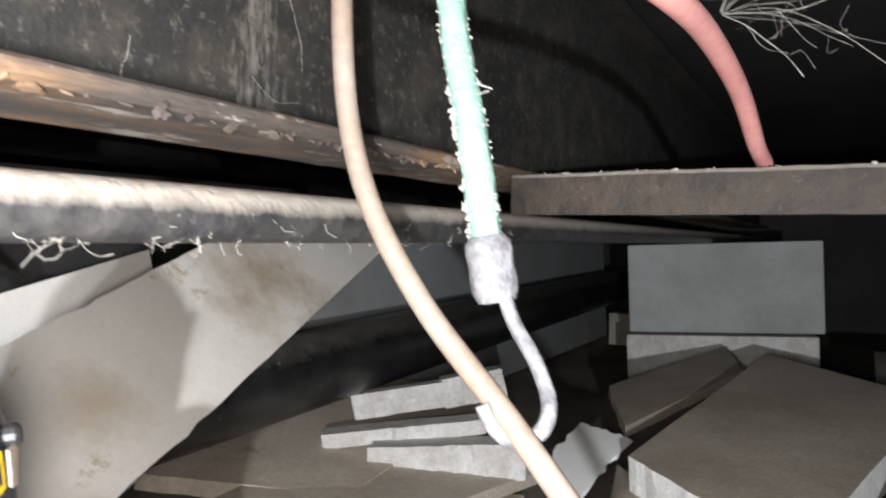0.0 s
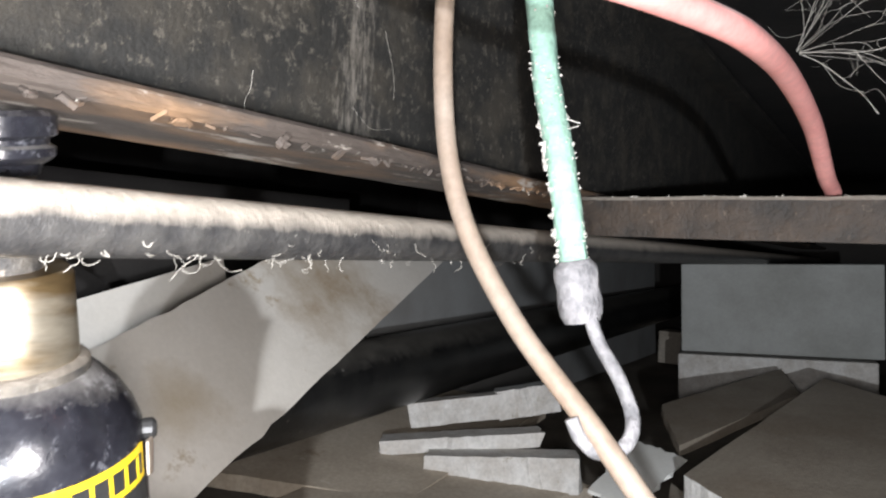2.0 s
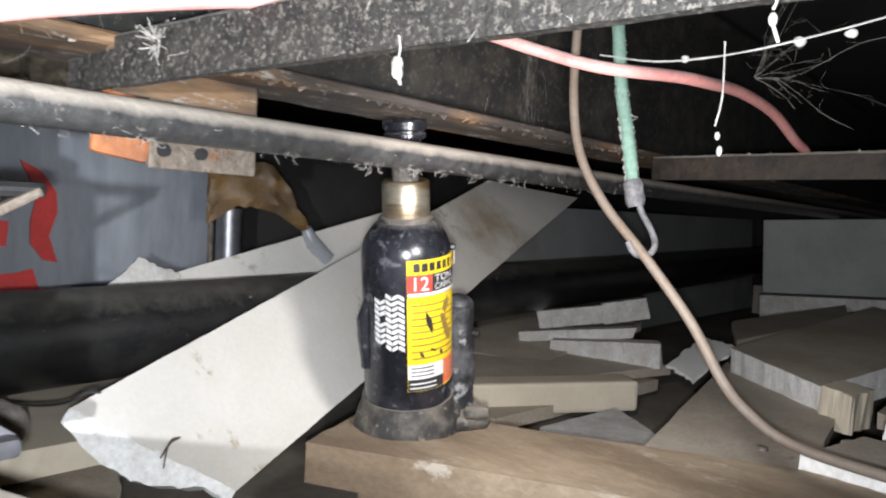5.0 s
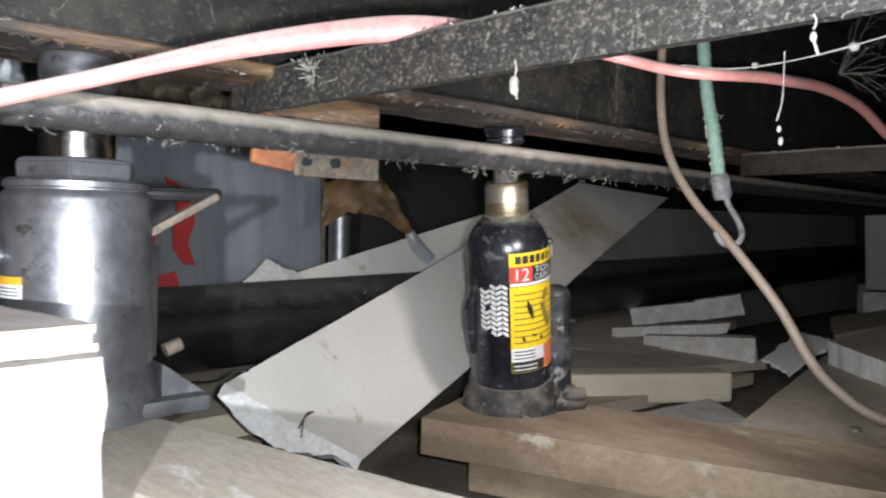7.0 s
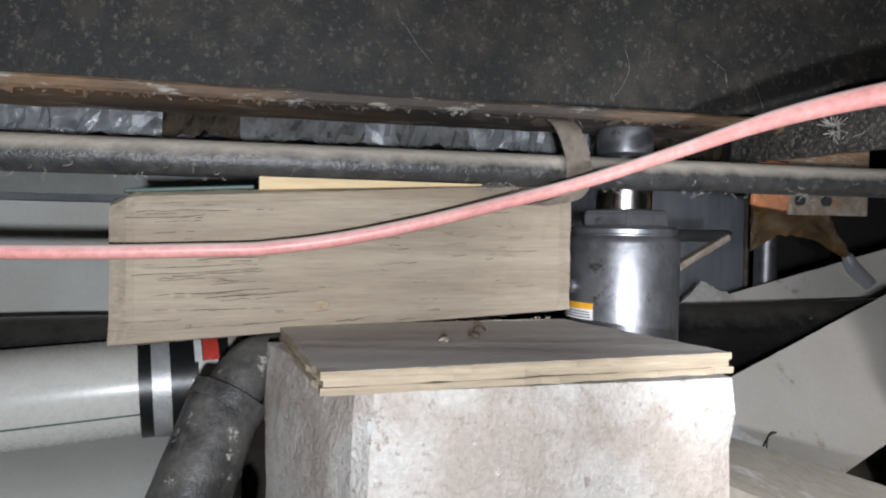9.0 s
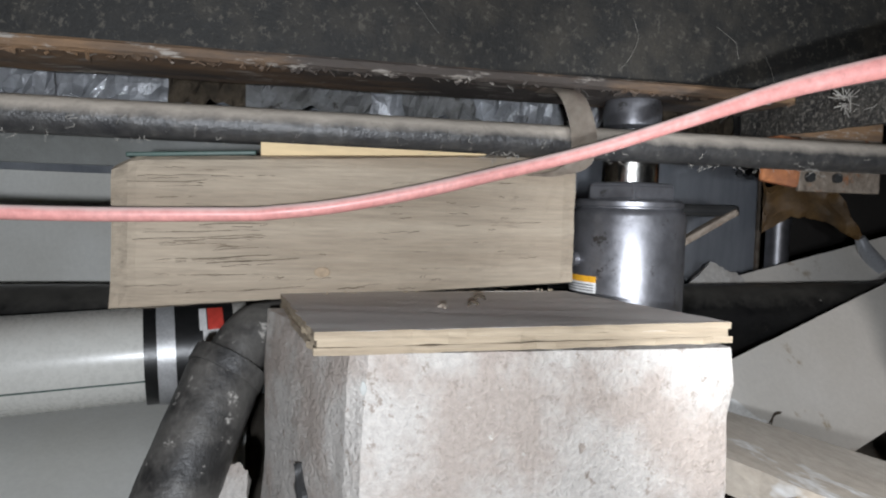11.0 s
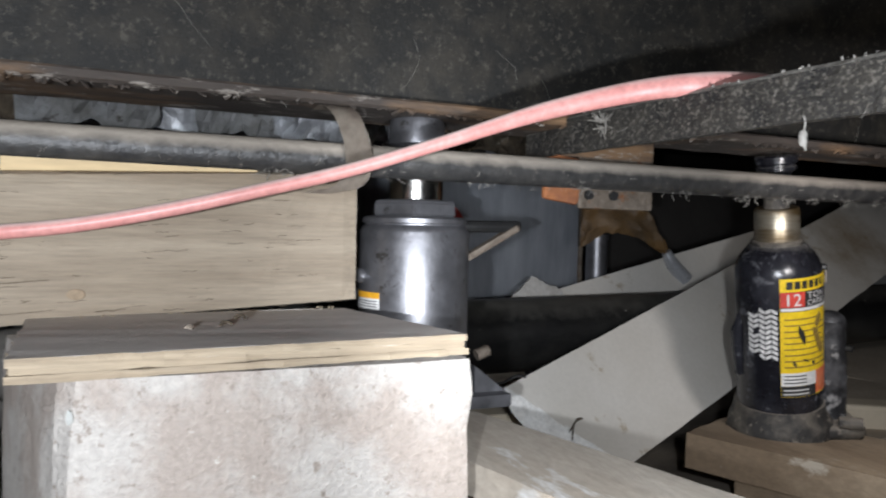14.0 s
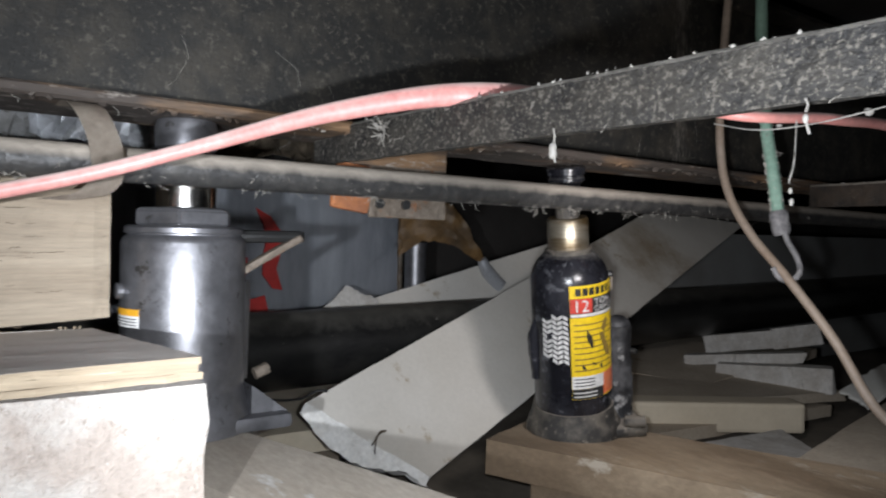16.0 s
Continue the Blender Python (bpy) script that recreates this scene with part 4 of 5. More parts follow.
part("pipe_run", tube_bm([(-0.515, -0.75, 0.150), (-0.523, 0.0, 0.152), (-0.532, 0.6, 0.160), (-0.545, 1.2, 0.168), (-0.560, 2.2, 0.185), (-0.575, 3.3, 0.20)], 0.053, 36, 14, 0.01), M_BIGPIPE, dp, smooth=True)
for y in (-0.2, 0.36, 2.6):
    tagged(link("pipe_cradle", box_bm((0.10, 0.09, 0.105), Matrix.Translation((-0.53, y, 0.048)), 0.004), M_GREYPLANK), "grey wooden block under the drain pipe", "timber", "drain supports")


def metal_sheet():
    t = thing("metal_sheet", (-0.80, 0.0, 0.0), "upright galvanised sheet with a red painted mark", "metal sheet")
    b = bmesh.new()
    prev = None
    for k in range(61):
        y = -1.3 + 1.752 * k / 60
        x = -0.800 + 0.006 * noise.noise(Vector((0, y * 5, 0)))
        row = [b.verts.new((x, y, 0.0)), b.verts.new((x + 0.004, y, 0.50))]
        if prev:
            b.faces.new((prev[0], row[0], row[1], prev[1]))
        prev = row
    bmesh.ops.solidify(b, geom=b.faces[:], thickness=0.002)
    part("sheet", b, M_SHEET, t, "", True)
    part("folded_edge", box_bm((0.010, 0.008, 0.50), Matrix.Translation((-0.797, 0.450, 0.25)), 0.003), M_GREYSTEEL, t)
    for pts in ([(0.158, 0.354), (0.185, 0.340), (0.205, 0.312), (0.207, 0.285), (0.196, 0.250), (0.208, 0.213), (0.190, 0.216), (0.172, 0.240), (0.172, 0.270), (0.178, 0.300), (0.172, 0.325)],
                [(0.10, 0.170), (0.185, 0.172), (0.176, 0.205), (0.158, 0.200), (0.10, 0.195)], [(0.10, 0.235), (0.142, 0.236), (0.145, 0.270), (0.10, 0.275)]):
        b = bmesh.new()
        f = b.faces.new([b.verts.new((-0.7915, y, z)) for y, z in pts])
        r = bmesh.ops.extrude_face_region(b, geom=[f])
        bmesh.ops.translate(b, vec=(-0.004, 0, 0), verts=[v for v in r["geom"] if isinstance(v, bmesh.types.BMVert)])
        part("red_mark", b, M_REDPAINT, t, "red painted shape")


metal_sheet()
board("pale_board", [(-0.605, 0.235, 0.150), (-0.605, 0.80, 0.150), (-0.660, 0.80, 0.324), (-0.660, 0.255, 0.192)], 0.010, M_FOAM, M_FOAMEDGE, "pale board leaning on edge behind the drain pipe", "board", 0.002, 0.001)
board("plaster_lump", [(-0.625, 0.190, 0.182), (-0.625, 0.318, 0.186), (-0.645, 0.302, 0.212), (-0.645, 0.255, 0.228)], 0.02, M_GYPSUM, M_FOAMEDGE, "small white lump of broken plaster", "plaster", 0.006)
# torn brown wrap stretched down to a metal spout
def torn_wrap():
    upper = spline([(-0.70, 0.388, 0.372), (-0.70, 0.392, 0.352), (-0.688, 0.438, 0.372), (-0.676, 0.480, 0.372), (-0.664, 0.504, 0.342), (-0.652, 0.522, 0.306), (-0.640, 0.540, 0.268)], 6)
    lower = spline([(-0.70, 0.384, 0.275), (-0.70, 0.393, 0.278), (-0.688, 0.421, 0.301), (-0.676, 0.456, 0.302), (-0.664, 0.486, 0.293), (-0.652, 0.516, 0.273), (-0.640, 0.533, 0.262)], 6)
    b = bmesh.new()
    prev = None
    for i, (u, w) in enumerate(zip(upper, lower)):
        row = []
        for k in range(9):
            p = u.lerp(w, k / 8)
            row.append(b.verts.new(p + Vector((0.012 * noise.noise(Vector((i * 0.22, k * 0.45, 2))), 0, 0.004 * noise.noise(Vector((i * 0.5, k, 7)))))))
        if prev:
            for k in range(8):
                b.faces.new((prev[k], row[k], row[k + 1], prev[k + 1]))
        prev = row
    bmesh.ops.solidify(b, geom=b.faces[:], thickness=0.0015)
    tagged(link("torn_wrap", b, M_TAN, smooth=True), "torn brown insulation wrap stretched down to a spout", "insulation")


torn_wrap()
tagged(link("wrap_strip", span((-0.70, 0.42, 0.36), (-0.69, 0.43, 0.665), 0.06, 0.003, 0.001, (1, 0, 0)), M_TAN), "brown strip of wrap hanging from the floor above", "insulation")
b = tube_bm([(-0.645, 0.531, 0.272), (-0.644, 0.545, 0.250), (-0.644, 0.572, 0.222)], 0.0085, 16, 6, 0.05, taper=1.9)
tagged(link("metal_spout", b, M_SPOUT, smooth=True), "small tapered shiny metal spout", "metal spout")
tagged(link("duct_end", lathe_bm([(0.020, 0.0), (0.020, 0.30), (0.022, 0.30), (0.022, 0.31)], 24, Matrix.Translation((-0.745, 0.452, -0.01))), M_STEEL, smooth=True), "narrow upright dull duct beside the sheet", "duct")
board("backing_board", [(-0.640, 1.05, 0.0), (-0.640, 2.75, 0.0), (-0.66, 2.75, 0.345), (-0.66, 1.05, 0.335)], 0.012, M_GREYPANEL, M_GREYPANEL, "upright grey dirty board behind the drain pipe", "board", 0.002, 0.004)
board("backing_board", [(-1.15, 0.50, 0.0), (-1.10, 1.60, 0.0), (-1.12, 1.60, 0.46), (-1.17, 0.50, 0.46)], 0.02, M_WALL, M_WALL, "dark upright board deep in the crawlspace", "board", 0.002, 0.004)

# torn foil insulation seen above the pipe
def torn_foil():
    t = thing("foil_insulation", (-0.52, -0.7, 0.42), "torn silvery foil and brown fibre insulation hanging under the floor", "insulation")
    rnd = random.Random(17)
    y = -1.45
    k = 0
    while y < -0.06:
        wide = rnd.uniform(0.05, 0.13)
        kind = ("foil_scrap", "paper_scrap", "foil_scrap", "foil_scrap", "fibre_tuft", "paper_scrap")[k % 6]
        mat_ = {"foil_scrap": M_FOIL, "fibre_tuft": M_FIBRE, "paper_scrap": M_BACKPAPER}[kind]
        b = bmesh.new()
        prev = None
        n = 16
        for i in range(n + 1):
            yy = y + (wide + 0.03) * i / n
            end = min(i, n - i) / n
            low = 0.388 + 0.010 * rnd.uniform(-0.4, 0.4) + 0.016 * noise.noise(Vector((yy * 22, k, 0))) + 0.03 * max(0, 0.12 - end)
            x = -0.375 + 0.010 * (k % 3) + 0.008 * noise.noise(Vector((yy * 14, k, 5)))
            row = [b.verts.new((x + (0.014 * noise.noise(Vector((yy * 60, j * 0.9, 9 + k)))), yy + 0.004 * noise.noise(Vector((yy * 90, j, k))), low + (0.664 - low) * g)) for j, g in enumerate((0, 0.03, 0.07, 0.12, 0.2, 0.4, 1.0))]
            if prev:
                for j in range(6):
                    b.faces.new((prev[j], row[j], row[j + 1], prev[j + 1]))
            prev = row
        bmesh.ops.solidify(b, geom=b.faces[:], thickness=0.0012 if kind != "fibre_tuft" else 0.006)
        part(kind, b, mat_, t, {"foil_scrap": "crumpled silver foil", "fibre_tuft": "brown matted fibre", "paper_scrap": "grey backing paper"}[kind])
        y += wide
        k += 1


torn_foil()

# ---- left bay: plastic pipes and white sheets ----
pv = thing("waste_pipe", (-0.42, -0.8, 0.15), "white plastic waste pipe with black rubber couplings", "pipe")
d0, d1 = Vector((-0.3365, -1.160, 0.1135)), Vector((-0.4191, -0.5426, 0.1427))
ax = (d1 - d0).normalized()


def along(s):
    return d0 + ax * s


LN = (d1 - d0).length
part("pipe_run", tube_bm([along(0), along(LN + 0.10)], 0.048, 40, 6), M_PVC, pv, smooth=True)
for s0, s1 in ((LN, LN + 0.085),):
    cp = part("coupling", tube_bm([along(s0), along(s1)], 0.0515, 40, 4), M_RUBBER, pv, "black rubber coupling", True)
    for s in (s0 + 0.012,):
        part("hose_clamp", tube_bm([along(s), along(s + 0.017)], 0.0527, 40, 2), M_CLAMP, cp, "ridged steel hose clamp", True)
q = Vector((0, 0, 1)).rotation_difference(ax)
mm = Matrix.Translation(along(LN + 0.056)) @ q.to_matrix().to_4x4()
def tag_face(bearing, wide, z0, z1, name, mat_, label=""):
    part(name, cyl_patch(0.0520, bearing - wide, bearing + wide, z0, z1, 10, 0.0006, mm), mat_, pv, label)


# bearings round the pipe: the side that faces the open bay, a little above its middle
inv = q.inverted() @ (Vector((0.36, -0.41, 0.30)) - along(LN))
face = math.degrees(math.atan2(inv.y, inv.x))
up_ = q.inverted() @ Vector((0, 0, 1))
turn = 1 if math.sin(math.atan2(up_.y, up_.x) - radians(face)) > 0 else -1
tag_face(face + turn * 36, 15, 0.004, 0.019, "red_tag", M_LABELRED, "red and white sticker")
tag_face(face + turn * 12, 9, -0.001, 0.018, "white_tag", M_LABELWHITE)
tag_face(face - turn * 6, 8, -0.007, 0.008, "white_tag", M_LABELWHITE)
tag_face(face + turn * 36, 15, -0.004, 0.003, "white_tag", M_LABELWHITE)
ga = radians(face - turn * 33)
off = q @ Vector((0.0482 * math.cos(ga), 0.0482 * math.sin(ga), 0))
part("green_stripe", span(along(0) + off, along(LN) + off, 0.0012, 0.0015, 0.0), M_GREENSHIM, pv)
el = thing("drain_elbow", (-0.2, -0.43, 0.1), "dusty black plastic drain elbow beside the block", "pipe")
part("pipe_arm", tube_bm([(-0.070, -0.520, -0.01), (-0.128, -0.4818, 0.095), (-0.1772, -0.4502, 0.1757)], 0.0270, 28, 8, 0.03), M_ELBOW, el, smooth=True)
part("hub", tube_bm([(-0.1765, -0.4507, 0.1745), (-0.1816, -0.4448, 0.1841)], 0.0282, 28, 3, 0.02), M_ELBOW, el, smooth=True)
part("bend", tube_bm([(-0.1805, -0.4460, 0.182), (-0.1951, -0.4326, 0.201), (-0.214, -0.418, 0.204), (-0.255, -0.400, 0.200)], 0.0205, 24, 6, 0.05), M_ELBOW, el, smooth=True)
b = board_bm([(-0.120, -0.462, 0.06), (-0.116, -0.438, 0.06), (-0.140, -0.432, 0.118), (-0.150, -0.446, 0.122)], 0.010, 14, 8, 0.006, 0.004, 31.0)
part("plaster_crust", b, [M_CONCRETE, M_CONCRETE], el, "pale crust of dried mortar")
board("white_sheet", [(-0.72, -1.7, 0.13), (-0.70, -0.55, 0.175), (-0.71, -0.55, 0.335), (-0.73, -1.7, 0.335)], 0.014, M_WHITEBOARD, M_FOAMEDGE, "large upright white sheet with dark blotches", "sheet board", 0.004, 0.003)
board("white_sheet", [(-0.30, -1.6, 0.015), (-0.30, -0.44, 0.020), (-0.68, -0.45, 0.100), (-0.70, -1.6, 0.11)], 0.012, M_WHITEBOARD, M_FOAMEDGE, "large white sheet sloping on the floor", "sheet board", 0.003, 0.003)
board("grey_board", [(-0.70, -1.7, 0.345), (-0.68, -0.35, 0.345), (-0.68, -0.35, 0.395), (-0.70, -1.7, 0.395)], 0.014, M_FARBLOCK, M_FARBLOCK, "grey board on edge above the white sheet", "board", 0.002)

# ---- debris beyond the black jack ----
tagged(link("cream_trim", span((-0.425, 0.575, 0.032), (-0.230, 0.865, 0.032), 0.055, 0.048, 0.006), M_CREAM), "cream painted wooden trim piece on the floor", "trim piece")
G = "broken plasterboard strips"


def ragged_strip(p, q, width, height, seed):
    p, q = Vector(p), Vector(q)
    d = (q - p).normalized()
    y = Vector((0, 0, 1)).cross(d) * width / 2
    up = Vector((0, 0, height / 2))
    return board_bm([p - y + up, q - y + up, q + y + up, p + y + up], height, 22, 5, 0.0065, 0.004, seed)


tagged(link("plaster_strip", ragged_strip((-0.535, 1.055, 0.096), (-0.415, 1.125, 0.118), 0.03, 0.036, 1.0), [M_GYPSUM, M_GYPSUM]), "white broken plasterboard strip on the pile", "plasterboard", G)
tagged(link("plaster_strip", ragged_strip((-0.425, 1.122, 0.117), (-0.352, 1.165, 0.134), 0.03, 0.042, 2.0), [M_FARBLOCK, M_GYPSUM]), "greyed end of a plasterboard strip", "plasterboard", G)
tagged(link("plaster_strip", ragged_strip((-0.515, 0.960, 0.074), (-0.328, 1.070, 0.097), 0.04, 0.019, 3.0), [M_GYPSUM, M_GYPSUM]), "thin white plasterboard strip in the pile", "plasterboard", G)
tagged(link("plaster_strip", ragged_strip((-0.440, 0.965, 0.055), (-0.266, 1.055, 0.064), 0.04, 0.046, 4.0), [M_GYPSUM, M_GYPSUM]), "thick white plasterboard strip on the pile", "plasterboard", G)
B2 = "dusty boards strewn on the floor"
board("floor_board", [(-0.500, 0.63, 0.050), (-0.385, 0.585, 0.050), (-0.255, 1.08, 0.042), (-0.53, 1.10, 0.075)], 0.016, M_BOARD, M_BOARD, "brown dusty board lying across the pile", "board", group=B2, seed=21)
board("floor_board", flat_z([(-0.50, 0.56), (-0.30, 0.60), (-0.26, 1.04), (-0.55, 0.97)], 0.022), 0.02, M_BOARD, M_BOARD, "dusty tan board lying flat under the strips", "board", group=B2, seed=1)
board("floor_board", [(-0.62, 0.75, 0.07), (-0.40, 0.86, 0.052), (-0.42, 1.30, 0.085), (-0.66, 1.25, 0.10)], 0.02, M_BOARD, M_BOARD, "dusty brown board tilted against the drain", "board", group=B2, seed=2)
board("floor_board", flat_z([(-0.24, 0.62), (-0.02, 0.52), (-0.12, 0.72), (-0.22, 0.80)], 0.02), 0.02, M_GYPSUM, M_FOAMEDGE, "pale board offcut on the floor", "board", group=B2, seed=3)
board("floor_board", [(-0.030, 0.492, 0.072), (0.118, 0.525, 0.070), (0.075, 0.830, 0.066), (-0.155, 1.085, 0.066)], 0.018, M_BOARD, M_BOARD, "tan wedge-shaped board with a nail mark", "board", group=B2, seed=4)
board("box_board", [(-0.119, 0.995, 0.106), (0.057, 0.825, 0.100), (0.200, 1.40, 0.130), (-0.028, 1.62, 0.142)], 0.042, M_BOARD, M_FOAMEDGE, "thick tan board with a white broken front edge", "board", group=B2, seed=5)
board("box_end", [(0.058, 0.818, 0.104), (0.098, 0.795, 0.100), (0.112, 0.86, 0.100), (0.070, 0.88, 0.104)], 0.05, M_CREAM, M_CREAM, "torn cream corner of the thick board", "board offcut", 0.006, seed=6)
board("floor_board", [(0.125, 0.80, 0.085), (0.60, 0.62, 0.075), (0.62, 2.0, 0.115), (0.155, 2.05, 0.105)], 0.02, M_BOARD, M_BOARD, "wide dusty tan board lying flat", "board", group=B2, seed=7)
board("plaster_chunk", [(0.108, 0.535, 0.090), (0.34, 0.50, 0.086), (0.36, 0.60, 0.090), (0.14, 0.64, 0.092)], 0.026, M_BOARD, M_FOAMEDGE, "broken plasterboard slab with bright white edge", "plasterboard", 0.006, seed=8, group=G)
board("plaster_chunk", [(0.160, 0.660, 0.118), (0.40, 0.62, 0.110), (0.42, 0.80, 0.110), (0.175, 0.745, 0.120)], 0.030, M_BOARD, M_FOAMEDGE, "broken plasterboard slab with a ragged white edge", "plasterboard", 0.008, seed=9, group=G)
board("floor_board", [(-0.245, 1.36, 0.105), (-0.165, 1.16, 0.095), (-0.06, 1.55, 0.12), (-0.12, 1.80, 0.125)], 0.016, M_BOARD, M_BOARD, "brown board stacked below the grey block", "board", group=B2, seed=10)
board("paper_scrap", [(-0.245, 1.04, 0.050), (-0.180, 1.00, 0.040), (-0.150, 1.13, 0.085), (-0.225, 1.16, 0.090)], 0.004, M_WHITEBOARD, M_WHITEBOARD, "crumpled pale blue-grey paper scrap", "paper", 0.008, 0.01, seed=11)
fb = link("concrete_block", box_bm((0.405, 0.20, 0.200), Matrix.Translation((-0.158, 1.995, 0.240)) @ Euler((0, radians(-2.5), radians(9))).to_matrix().to_4x4(), 0.004), M_FARBLOCK)
tagged(fb, "smooth grey concrete block of a distant pier", "concrete block")
tagged(link("cap_block", box_bm((0.40, 0.20, 0.125), Matrix.Translation((-0.160, 1.992, 0.071)) @ Euler((0, radians(-2.5), radians(9))).to_matrix().to_4x4(), 0.004), M_GYPSUM), "pale solid cap block under the grey block", "concrete block")

# ---- cables and hoses ----
tagged(link("power_cable", tube_bm([(-0.110, 0.47, 0.66), (-0.117, 0.466, 0.52), (-0.115, 0.461, 0.43), (-0.100, 0.455, 0.37), (-0.068, 0.451, 0.32), (-0.022, 0.448, 0.272), (0.030, 0.441, 0.215), (0.064, 0.438, 0.165), (0.085, 0.443, 0.141), (0.118, 0.446, 0.1215), (0.18, 0.440, 0.1145), (0.30, 0.42, 0.1135), (0.60, 0.40, 0.110)], 0.0048, 14, 10), M_CABLE, smooth=True), "tan rubber cable hanging down and trailing over boards", "cable")
gh = thing("green_hose", (-0.06, 0.48, 0.42), "pale green fuzzy hose ending in a grey fitting", "hose")
part("tube", tube_bm([(-0.100, 0.512, 0.66), (-0.090, 0.503, 0.52), (-0.077, 0.494, 0.44), (-0.063, 0.484, 0.395), (-0.050, 0.476, 0.342)], 0.0068, 16, 14, 0.12), M_GREEN, gh, smooth=True)
part("fitting", lathe_bm([(0.0072, 0.003), (0.0098, 0.0), (0.0102, -0.004), (0.0096, -0.010), (0.0102, -0.016), (0.0098, -0.021), (0.0080, -0.025)], 16, Matrix.Translation((-0.0500, 0.4760, 0.3430)) @ Euler((radians(4), radians(-9), 0)).to_matrix().to_4x4()), M_FITTING, gh, "grey corroded threaded fitting", True)
part("hook", tube_bm([(-0.042, 0.475, 0.322), (-0.036, 0.473, 0.310), (-0.025, 0.469, 0.296), (-0.017, 0.463, 0.282), (-0.017, 0.455, 0.273), (-0.025, 0.448, 0.2700), (-0.032, 0.445, 0.275), (-0.036, 0.444, 0.283)], 0.0031, 12, 8, 0.05), M_FITTING, gh, "thin grey hooked tail", True)
rnd = random.Random(11)
fz = bmesh.new()
gpts = spline([(-0.090, 0.503, 0.52), (-0.077, 0.494, 0.44), (-0.063, 0.484, 0.395), (-0.050, 0.476, 0.342)], 60)
for k in range(300):
    p = gpts[int(rnd.random() ** 0.8 * (len(gpts) - 1))]
    a = rnd.uniform(0, 6.28)
    o = Vector((math.cos(a), math.sin(a), rnd.uniform(-0.4, 0.4)))
    ln = rnd.uniform(0.0005, 0.0014) if rnd.random() < 0.988 else rnd.uniform(0.004, 0.008)
    s = p + o * 0.0064
    join(fz, tube_bm([s, s + o * ln + Vector((0, 0, rnd.uniform(-0.001, 0.001)))], rnd.uniform(0.0003, 0.0007), 4, 1))
for k in range(26):
    p = gpts[int(rnd.uniform(0.55, 0.99) * (len(gpts) - 1))]
    o = Vector((-1, rnd.uniform(-0.9, 0.2), rnd.uniform(-0.3, 0.3))).normalized()
    bb = bmesh.new()
    bmesh.ops.create_icosphere(bb, subdivisions=2, radius=rnd.uniform(0.0008, 0.0022), matrix=Matrix.Translation(p + o * 0.0066))
    for v in bb.verts:
        v.co += Vector((noise.noise(v.co * 600), noise.noise(v.co * 600 + Vector((5, 0, 0))), noise.noise(v.co * 600 + Vector((0, 9, 0))))) * 0.0018
    join(fz, bb)
tagged(part("fuzz", fz, M_FUZZ, gh, "white tufts of dust"), kind="stuff")
def water_tube():
    pts = [(0.034, 0.801, 0.370), (0.033, 0.797, 0.386), (0.0305, 0.782, 0.4015), (0.028, 0.745, 0.411), (0.026, 0.66, 0.433), (0.0235, 0.56, 0.4405), (0.0205, 0.475, 0.4365), (0.0109, 0.4323, 0.4355), (-0.0028, 0.3777, 0.4313), (-0.0204, 0.3557, 0.4325), (-0.042, 0.3465, 0.438), (-0.068, 0.343, 0.447), (-0.09, 0.322, 0.4545), (-0.098, 0.268, 0.4565), (-0.078, 0.19, 0.444), (-0.04, 0.12, 0.424), (-0.01, 0.07, 0.412), (-0.02, 0.022, 0.4085), (-0.05, -0.012, 0.405), (-0.078, -0.075, 0.3885), (-0.095, -0.15, 0.3615), (-0.106, -0.21, 0.3410), (-0.112, -0.27, 0.3245), (-0.117, -0.32, 0.3115), (-0.121, -0.3713, 0.3004), (-0.125, -0.413, 0.2944), (-0.128, -0.4527, 0.2918), (-0.13, -0.60, 0.290), (-0.14, -0.9, 0.298)]
    line = spline(pts, 8)
    b = bmesh.new()
    rings = []
    for i, p in enumerate(line):
        t_ = (line[min(i + 1, len(line) - 1)] - line[max(i - 1, 0)]).normalized()
        # squashed flat where it bends over the steel, narrow along the timber
        f = min(1.0, max(0.0, (p.y + 0.17) / 0.19))
        f = f * f * (3 - 2 * f)
        far = min(1.0, max(0.0, (p.y - 0.10) / 0.35))
        w, h = 0.0047 + 0.0036 * f, 0.0047 + 0.0006 * f + 0.0006 * far
        w += 0.0010 * far - 0.0036 * min(1.0, max(0.0, (p.y - 0.05) / 0.07))
        if p.y > 0.785:
            w, h = 0.0048, 0.0048
        up = (Vector((0, 0, 1)) - t_ * t_.z)
        up = up.normalized() if up.length > 0.2 else Vector((1, 0, 0))
        side = t_.cross(up).normalized()
        up = side.cross(t_)
        rings.append([b.verts.new(p + up * (w * math.cos(2 * math.pi * k / 18)) + side * (h * math.sin(2 * math.pi * k / 18))) for k in range(18)])
    for a, c in zip(rings, rings[1:]):
        for k in range(18):
            b.faces.new((a[k], a[(k + 1) % 18], c[(k + 1) % 18], c[k]))
    b.faces.new(rings[0][::-1])
    b.faces.new(rings[-1])
    tagged(link("water_tube", b, M_PINK, smooth=True), "faded red plastic water tube looped over the steel", "water tube")


water_tube()


# ---- cobwebs, dust curls, crumbs ----
def strand(bm, pts, r, seg=5, steps=4):
    join(bm, tube_bm(pts, r, seg, steps, 0.5))


